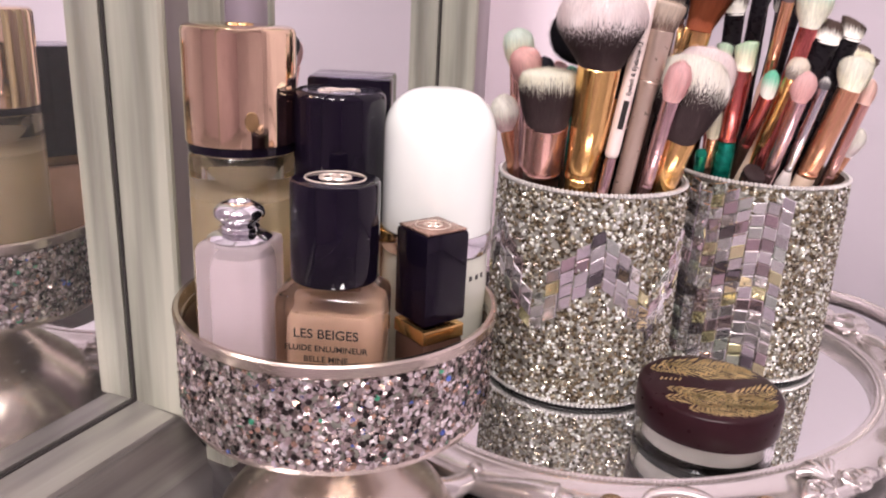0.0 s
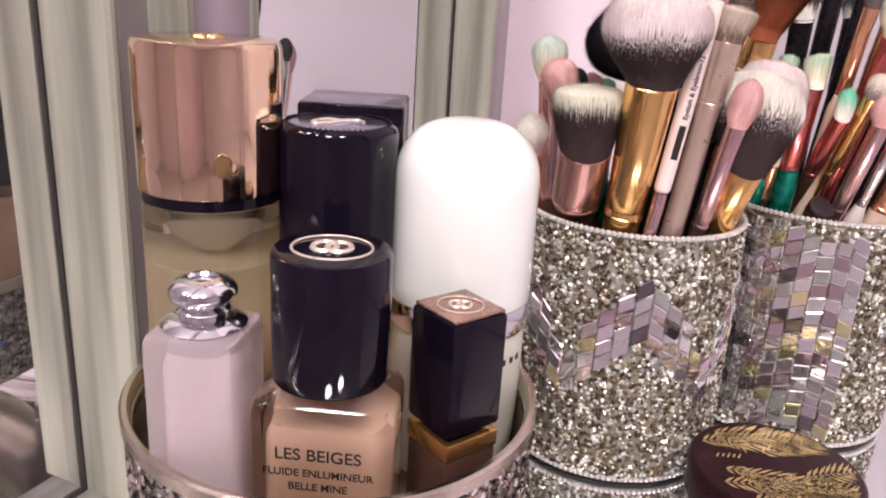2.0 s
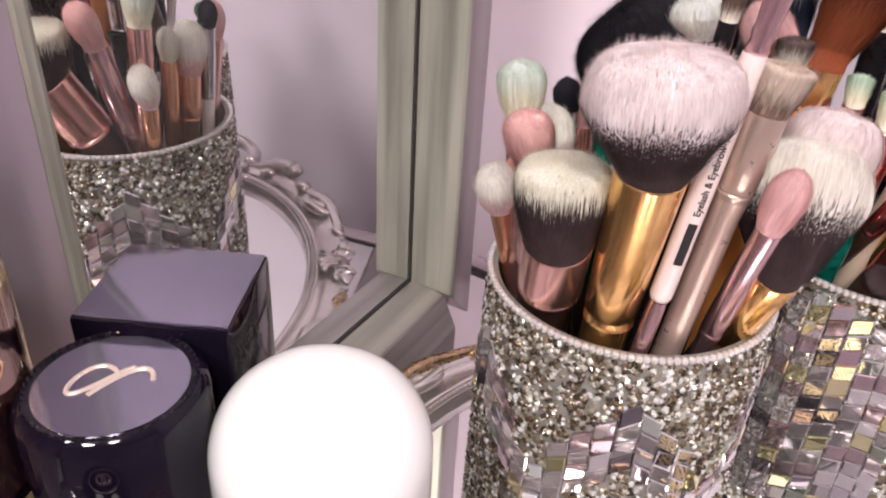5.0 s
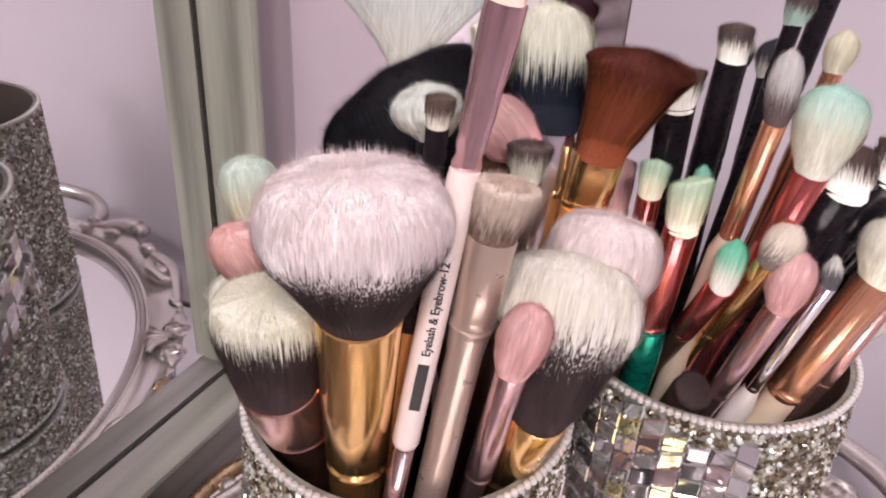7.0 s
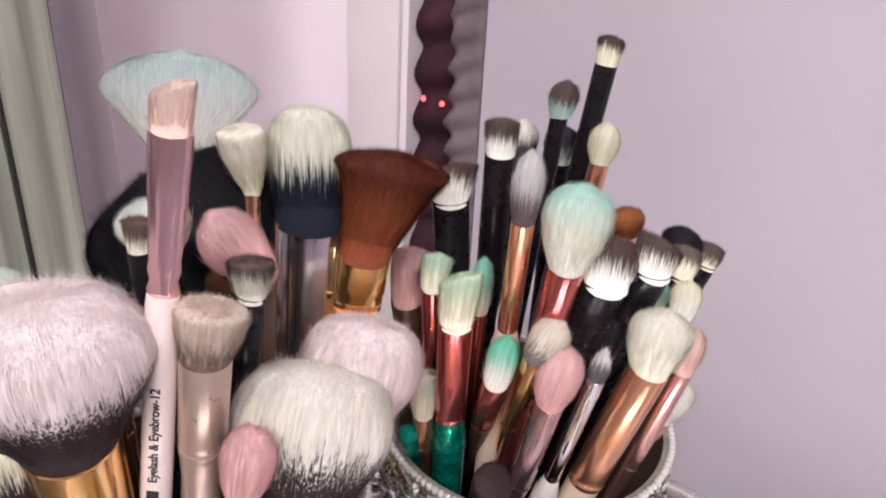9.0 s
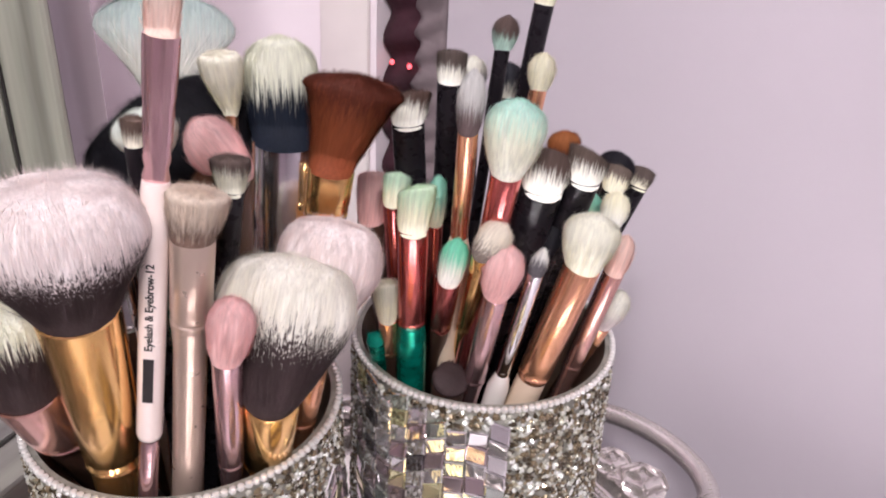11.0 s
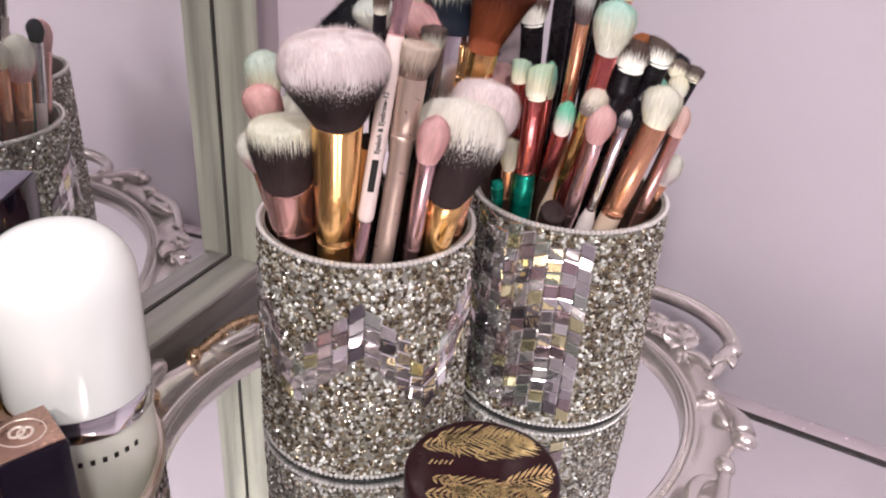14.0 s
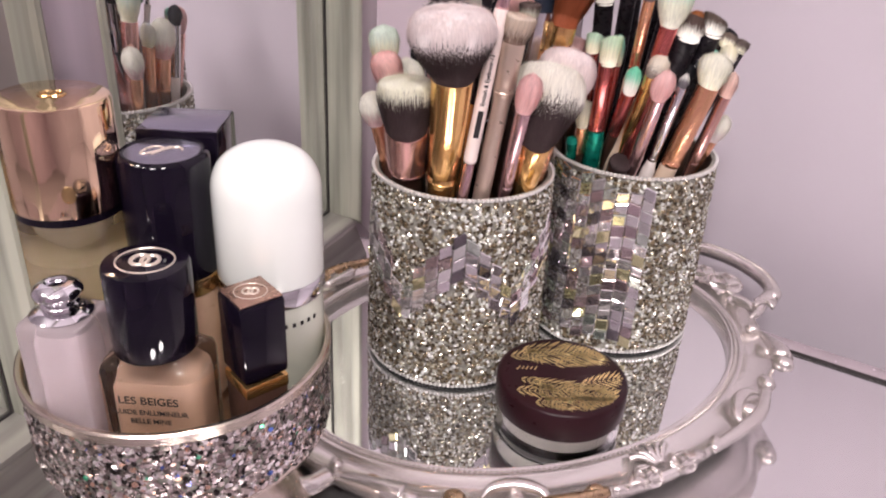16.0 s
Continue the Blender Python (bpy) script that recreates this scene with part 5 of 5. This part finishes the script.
def pen_brush():
    """White double-ended brow tool with printed words, pink metal ends and a slanted tip."""
    top, tip = Vector((0.0870, 0.3245, 0.2219)), Vector((0.0877, 0.3247, 0.2289))
    white_top, white_low = Vector((0.0825, 0.3250, 0.1926)), Vector((0.0737, 0.3240, 0.1273))
    foot = white_low + (white_low - white_top).normalized() * 0.055
    m = along(foot, white_top - foot)
    ob = thing("brow_brush", "slim white brow brush, pink metal ends, black printed words", "brush", m, GA)
    zl, zt = (white_low - foot).length, (white_top - foot).length
    r = 0.0030
    part("lower_end", lathe("lower_end", [(0, 0), (0.0014, 0.001), (0.0022, 0.012), (0.0024, zl - 0.002), (0.0022, zl)], MAUVE, 20), ob, "pink metal lower end")
    body = part("body", lathe("body", [(0.0018, zl), (r * 0.85, zl + 0.0006), (r, zl + 0.002), (r, zt - 0.002), (r * 0.93, zt), (0.001, zt)], PINKH, 32), ob, "white lacquered body")
    hm = along(white_top, top - white_top)
    up = (top - white_top).length
    part("upper_end", lathe("upper_end", [(0.0026, 0), (0.0029, 0.001), (0.0024, 0.003), (0.0029, 0.005), (0.0027, 0.007), (0.0030, 0.010), (0.0031, up * 0.55), (0.0033, up * 0.60), (0.0036, up - 0.004), (0.0036, up), (0.002, up)], MAUVE, 24, 1.0, 0.62), ob, "pink metal upper end", m.inverted() @ hm)
    hd = m.inverted() @ along(top, top - white_top)
    part("bristles", head_mesh("flat", 0.0031, 0.0034, 0.0075, 0.4, hair((0.84, 0.60, 0.52), (0.86, 0.66, 0.58), 0.5, 0.3), 77, 250, 0.5), ob, "pale pink slanted tip", hd)
    # words run up the body, on the side that faces the room
    eye = m.inverted() @ Vector((0.09, 0.15, 0.25))
    ang = math.degrees(math.atan2(eye.y, eye.x))
    side = pose(0, 0, 0, 0, 0, ang) @ Matrix.Translation((r + 0.00005, 0, 0)) @ pose(0, 0, 0, 90, 0, 90) @ pose(0, 0, 0, 0, 0, 90)
    lettering("lettering", "Eyelash & Eyebrow-12", 0.0024, INK, body, Matrix.Translation((0, 0, zl + 0.0265)) @ side @ Matrix.Translation((0, -0.0007, 0)), "black printed words", align="LEFT", bold=0.00005)
    part("print_bar", block("print_bar", (0.0118, 0.0023, 0.0001), INK, 0), body, "black printed mark", Matrix.Translation((0, 0, zl + 0.0185)) @ side)


pen_brush()

# second cup
in_b("tall black brush with a dark and cream head", (0.1760, 0.3985, 0.2160), (0.1778, 0.4015, 0.2236), (0.1620, 0.3960, 0.108), "flat", 0.0033, 0.0029,
     hair(CREAM, (0.10, 0.07, 0.06), 0.55, 0.15), BLACKH, BLACKH, fl=0.030, flat=0.6)
in_b("tall black brush with a dark and mint pointed head", (0.1630, 0.3875, 0.2060), (0.1640, 0.3875, 0.2158), (0.1560, 0.3930, 0.108), "oval", 0.0036, 0.0022,
     hair((0.56, 0.76, 0.66), (0.16, 0.11, 0.10), 0.45, 0.15), BLACKH, BLACKH, fl=0.020, flat=0.7)
in_b("small cream brush on a copper ferrule", (0.1728, 0.3812, 0.1968), (0.1736, 0.3825, 0.2072), (0.1660, 0.3950, 0.108), "oval", 0.0038, 0.0024,
     hair(CREAM, (0.86, 0.82, 0.64), 0.5, 0.3), COPPER, COPPER, fl=0.030, flat=0.8)
in_b("black brush with a square dark and white head", (0.1487, 0.3835, 0.1968), (0.1490, 0.3855, 0.2066), (0.1500, 0.3950, 0.108), "flat", 0.0042, 0.0038,
     hair(WHITE, (0.12, 0.09, 0.08), 0.46, 0.15), BLACKH, BLACKH, fl=0.045, flat=0.6)
in_b("copper brush with a pointed grey and white head", (0.1503, 0.3565, 0.1920), (0.1516, 0.3610, 0.2075), (0.1521, 0.3800, 0.108), "oval", 0.0035, 0.0026,
     hair((0.14, 0.10, 0.10), (0.66, 0.64, 0.62), 0.42, 0.2), COPPER, CREAMH, fl=0.034, flat=0.8, hr=0.0036)
in_b("fluffy mint-tipped cream brush on a red metallic ferrule", (0.1604, 0.3548, 0.1810), (0.1632, 0.3600, 0.2010), (0.1560, 0.3740, 0.108), "dome", 0.0078, 0.0040,
     hair((0.90, 0.89, 0.74), (0.50, 0.80, 0.70), 0.70, 0.34), RED, RED, fl=0.050, flat=0.8, strands=800)
in_b("wide flat black brush with a dark and white head", (0.1706, 0.3580, 0.1752), (0.1737, 0.3640, 0.1855), (0.1640, 0.3800, 0.108), "flat", 0.0072, 0.0058,
     hair(WHITE, (0.10, 0.065, 0.055), 0.48, 0.14), BLACKH, BLACKH, fl=0.040, flat=0.3, strands=700)
in_b("flat black brush with a slanted dark and white head", (0.1821, 0.3600, 0.1775), (0.1840, 0.3620, 0.1862), (0.1730, 0.3840, 0.108), "flat", 0.0056, 0.0046,
     hair(WHITE, (0.12, 0.085, 0.07), 0.48, 0.14), BLACKH, BLACKH, fl=0.040, flat=0.35, slant=-0.3, strands=500)
in_b("small black brush with a grey and cream head", (0.1959, 0.3755, 0.1685), (0.1995, 0.3810, 0.1745), (0.1820, 0.3900, 0.108), "flat", 0.0040, 0.0034,
     hair(CREAM, (0.16, 0.12, 0.10), 0.5, 0.15), BLACKH, BLACKH, flat=0.5)
in_b("thin black brush with a small square dark head", (0.2090, 0.3900, 0.1640), (0.2124, 0.3945, 0.1690), (0.1900, 0.3930, 0.108), "flat", 0.0037, 0.0030,
     hair(CREAM, (0.12, 0.09, 0.08), 0.3, 0.2), BLACKH, BLACKH, flat=0.5)
in_b("black brush with a dark-tipped white flat head", (0.1373, 0.3820, 0.1850), (0.1384, 0.3840, 0.1955), (0.1437, 0.3950, 0.108), "flat", 0.0052, 0.0046,
     hair(WHITE, (0.10, 0.06, 0.05), 0.54, 0.18), BLACKH, BLACKH, fl=0.045, flat=0.45, slant=0.3)
in_b("small mint-tipped cream brush on a red ferrule", (0.1335, 0.3775, 0.1635), (0.1346, 0.3800, 0.1728), (0.1368, 0.3900, 0.108), "flat", 0.0038, 0.0032,
     hair(CREAM, (0.60, 0.78, 0.60), 0.5, 0.25), RED, RED, fl=0.040, flat=0.6)
in_b("slanted mint and cream brush, red ferrule, teal foil handle", (0.1381, 0.3632, 0.1616), (0.1392, 0.3655, 0.1748), (0.1396, 0.3752, 0.108), "flat", 0.0050, 0.0043,
     hair(CREAM, (0.62, 0.80, 0.58), 0.55, 0.3), RED, TEAL, fl=0.036, flat=0.5, slant=0.3, hr=0.0046, strands=600)
in_b("pointed green-tipped white brush on a red ferrule", (0.1474, 0.3550, 0.1516), (0.1496, 0.3575, 0.1634), (0.1480, 0.3830, 0.108), "oval", 0.0037, 0.0033,
     hair(WHITE, (0.22, 0.70, 0.48), 0.5, 0.25), RED, BROWNH, fl=0.030, flat=0.7)
in_b("slanted cream brush on a gold ferrule", (0.1553, 0.3515, 0.1605), (0.1612, 0.3560, 0.1690), (0.1545, 0.3800, 0.108), "oval", 0.0046, 0.0028,
     hair((0.20, 0.16, 0.14), (0.80, 0.72, 0.60), 0.3, 0.2), GOLD, GOLD, fl=0.038, flat=0.8)
in_b("oval pink brush on a mauve silver ferrule", (0.1589, 0.3475, 0.1505), (0.1624, 0.3530, 0.1642), (0.1572, 0.3636, 0.108), "oval", 0.0056, 0.0033,
     hair((0.70, 0.38, 0.36), (0.80, 0.50, 0.48), 0.4, 0.3), MAUVE, MAUVE, fl=0.040, flat=0.75)
in_b("thin silver brush with grey and white tip, white handle", (0.1693, 0.3490, 0.1565), (0.1722, 0.3540, 0.1620), (0.1645, 0.3622, 0.108), "pencil", 0.0025, 0.0022,
     hair((0.10, 0.09, 0.10), (0.78, 0.76, 0.72), 0.5, 0.2), SILVER, WHITEH, fl=0.041, flat=0.7, hr=0.0034, strands=220)
in_b("full white brush on a copper ferrule with a cream handle", (0.1824, 0.3530, 0.1548), (0.1862, 0.3580, 0.1710), (0.1735, 0.3622, 0.108), "dome", 0.0077, 0.0050,
     hair(CREAM, (0.91, 0.89, 0.76), 0.3, 0.3), COPPER, CREAMH, fl=0.043, flat=0.7, hr=0.0046, strands=800)
in_b("narrow pale pink brush on a rose gold ferrule", (0.1951, 0.3620, 0.1488), (0.1980, 0.3640, 0.1610), (0.1880, 0.3690, 0.108), "oval", 0.0036, 0.0030,
     hair((0.86, 0.58, 0.50), (0.86, 0.62, 0.54), 0.5, 0.3), ROSEGOLD, ROSEGOLD, fl=0.038, flat=0.7)
in_b("small cream brush on a black handle", (0.1930, 0.3640, 0.1640), (0.1952, 0.3680, 0.1725), (0.1860, 0.3850, 0.108), "oval", 0.0040, 0.0030,
     hair(WHITE, CREAM, 0.5, 0.3), BLACKH, BLACKH, flat=0.7)
in_b("small cream brush on a copper ferrule", (0.1319, 0.3712, 0.1290), (0.1317, 0.3730, 0.1425), (0.1335, 0.3780, 0.108), "flat", 0.0042, 0.0028,
     hair(CREAM, (0.74, 0.72, 0.58), 0.5, 0.3), COPPER, BROWNH, fl=0.016, flat=0.7)
in_b("narrow mint brush on a red ferrule", (0.1451, 0.3740, 0.1592), (0.1461, 0.3790, 0.1728), (0.1470, 0.3900, 0.108), "oval", 0.0026, 0.0022,
     hair(CREAM, MINT, 0.4, 0.3), RED, RED, fl=0.030)
in_b("small black rounded brush on a black handle", (0.2000, 0.3890, 0.1670), (0.2035, 0.3950, 0.1745), (0.1880, 0.4000, 0.108), "oval", 0.0058, 0.0034,
     hair(BLACK, (0.016, 0.014, 0.02), 0.5, 0.3), BLACKH, BLACKH, flat=0.7)
in_b("small russet brush with an orange handle", (0.1830, 0.3850, 0.1755), (0.1825, 0.3850, 0.1845), (0.1760, 0.3980, 0.108), "oval", 0.0048, 0.0030,
     hair(BROWN, (0.40, 0.14, 0.05), 0.5, 0.3), ORANGEH, ORANGEH, flat=0.7)
in_b("pink rounded brush on a dark brown handle", (0.1276, 0.3880, 0.1532), (0.1286, 0.3950, 0.1672), (0.1330, 0.4000, 0.108), "flat", 0.0052, 0.0044,
     hair((0.70, 0.40, 0.38), (0.76, 0.48, 0.46), 0.5, 0.3), BROWNH, BROWNH, flat=0.6)
in_b("white puff brush leaning on the rim", (0.1990, 0.3770, 0.1220), (0.2035, 0.3750, 0.1370), (0.1950, 0.3800, 0.108), "oval", 0.0050, 0.0034,
     hair(PINKW, WHITE, 0.4, 0.3), COPPER, COPPER, fl=0.012, flat=0.8)
in_b("black brush with a dark and white head at the back", (0.1570, 0.4020, 0.1900), (0.1576, 0.4040, 0.2010), (0.1590, 0.4050, 0.108), "oval", 0.0045, 0.0032,
     hair((0.10, 0.10, 0.11), WHITE, 0.5, 0.2), BLACKH, BLACKH, flat=0.7)
in_b("black brush with a dark rounded head at the back", (0.1690, 0.4060, 0.1870), (0.1696, 0.4080, 0.1985), (0.1680, 0.4070, 0.108), "oval", 0.0050, 0.0032,
     hair(WHITE, (0.06, 0.06, 0.075), 0.35, 0.2), BLACKH, BLACKH, flat=0.7)
in_b("small mint brush on a black handle", (0.1885, 0.3720, 0.1600), (0.1905, 0.3760, 0.1690), (0.1800, 0.3870, 0.108), "oval", 0.0034, 0.0026,
     hair(CREAM, MINT, 0.4, 0.3), BLACKH, BLACKH)
in_b("short brush with a teal foil handle", (0.1288, 0.3740, 0.1200), (0.1288, 0.3750, 0.1235), (0.1305, 0.3800, 0.105), "oval", 0.0026, 0.0030,
     hair((0.01, 0.26, 0.20), (0.01, 0.30, 0.22), 0.4, 0.3), TEAL, TEAL, fl=0.02, strands=100)
in_b("short dark brown brush with a wide flat end", (0.1500, 0.3625, 0.1120), (0.1506, 0.3610, 0.1175), (0.1503, 0.3665, 0.105), "oval", 0.0055, 0.0052,
     hair(DARK, DARK, 0.5, 0.3), BROWNH, BROWNH, fl=0.02, strands=100)
in_b("black brush handle standing behind the front brushes", (0.1760, 0.3630, 0.1580), (0.1775, 0.3660, 0.1640), (0.1700, 0.3760, 0.108), "oval", 0.0030, 0.0030,
     hair(BLACK, BLACK, 0.5, 0.3), BLACKH, BLACKH, strands=100)

# the mosaic cups, with their many tiles, last
cup(CUPA, "crystal and bronze glitter bead cup with zigzag mirror tiles", wave_tiles(-128.0), 21)
cup(CUPB, "crystal and bronze glitter bead cup with tall mirror tile panel", panel_tiles(((-124, 9, 0.004, 0.104), (58, 6, 0.004, 0.104))), 22, 1.32)
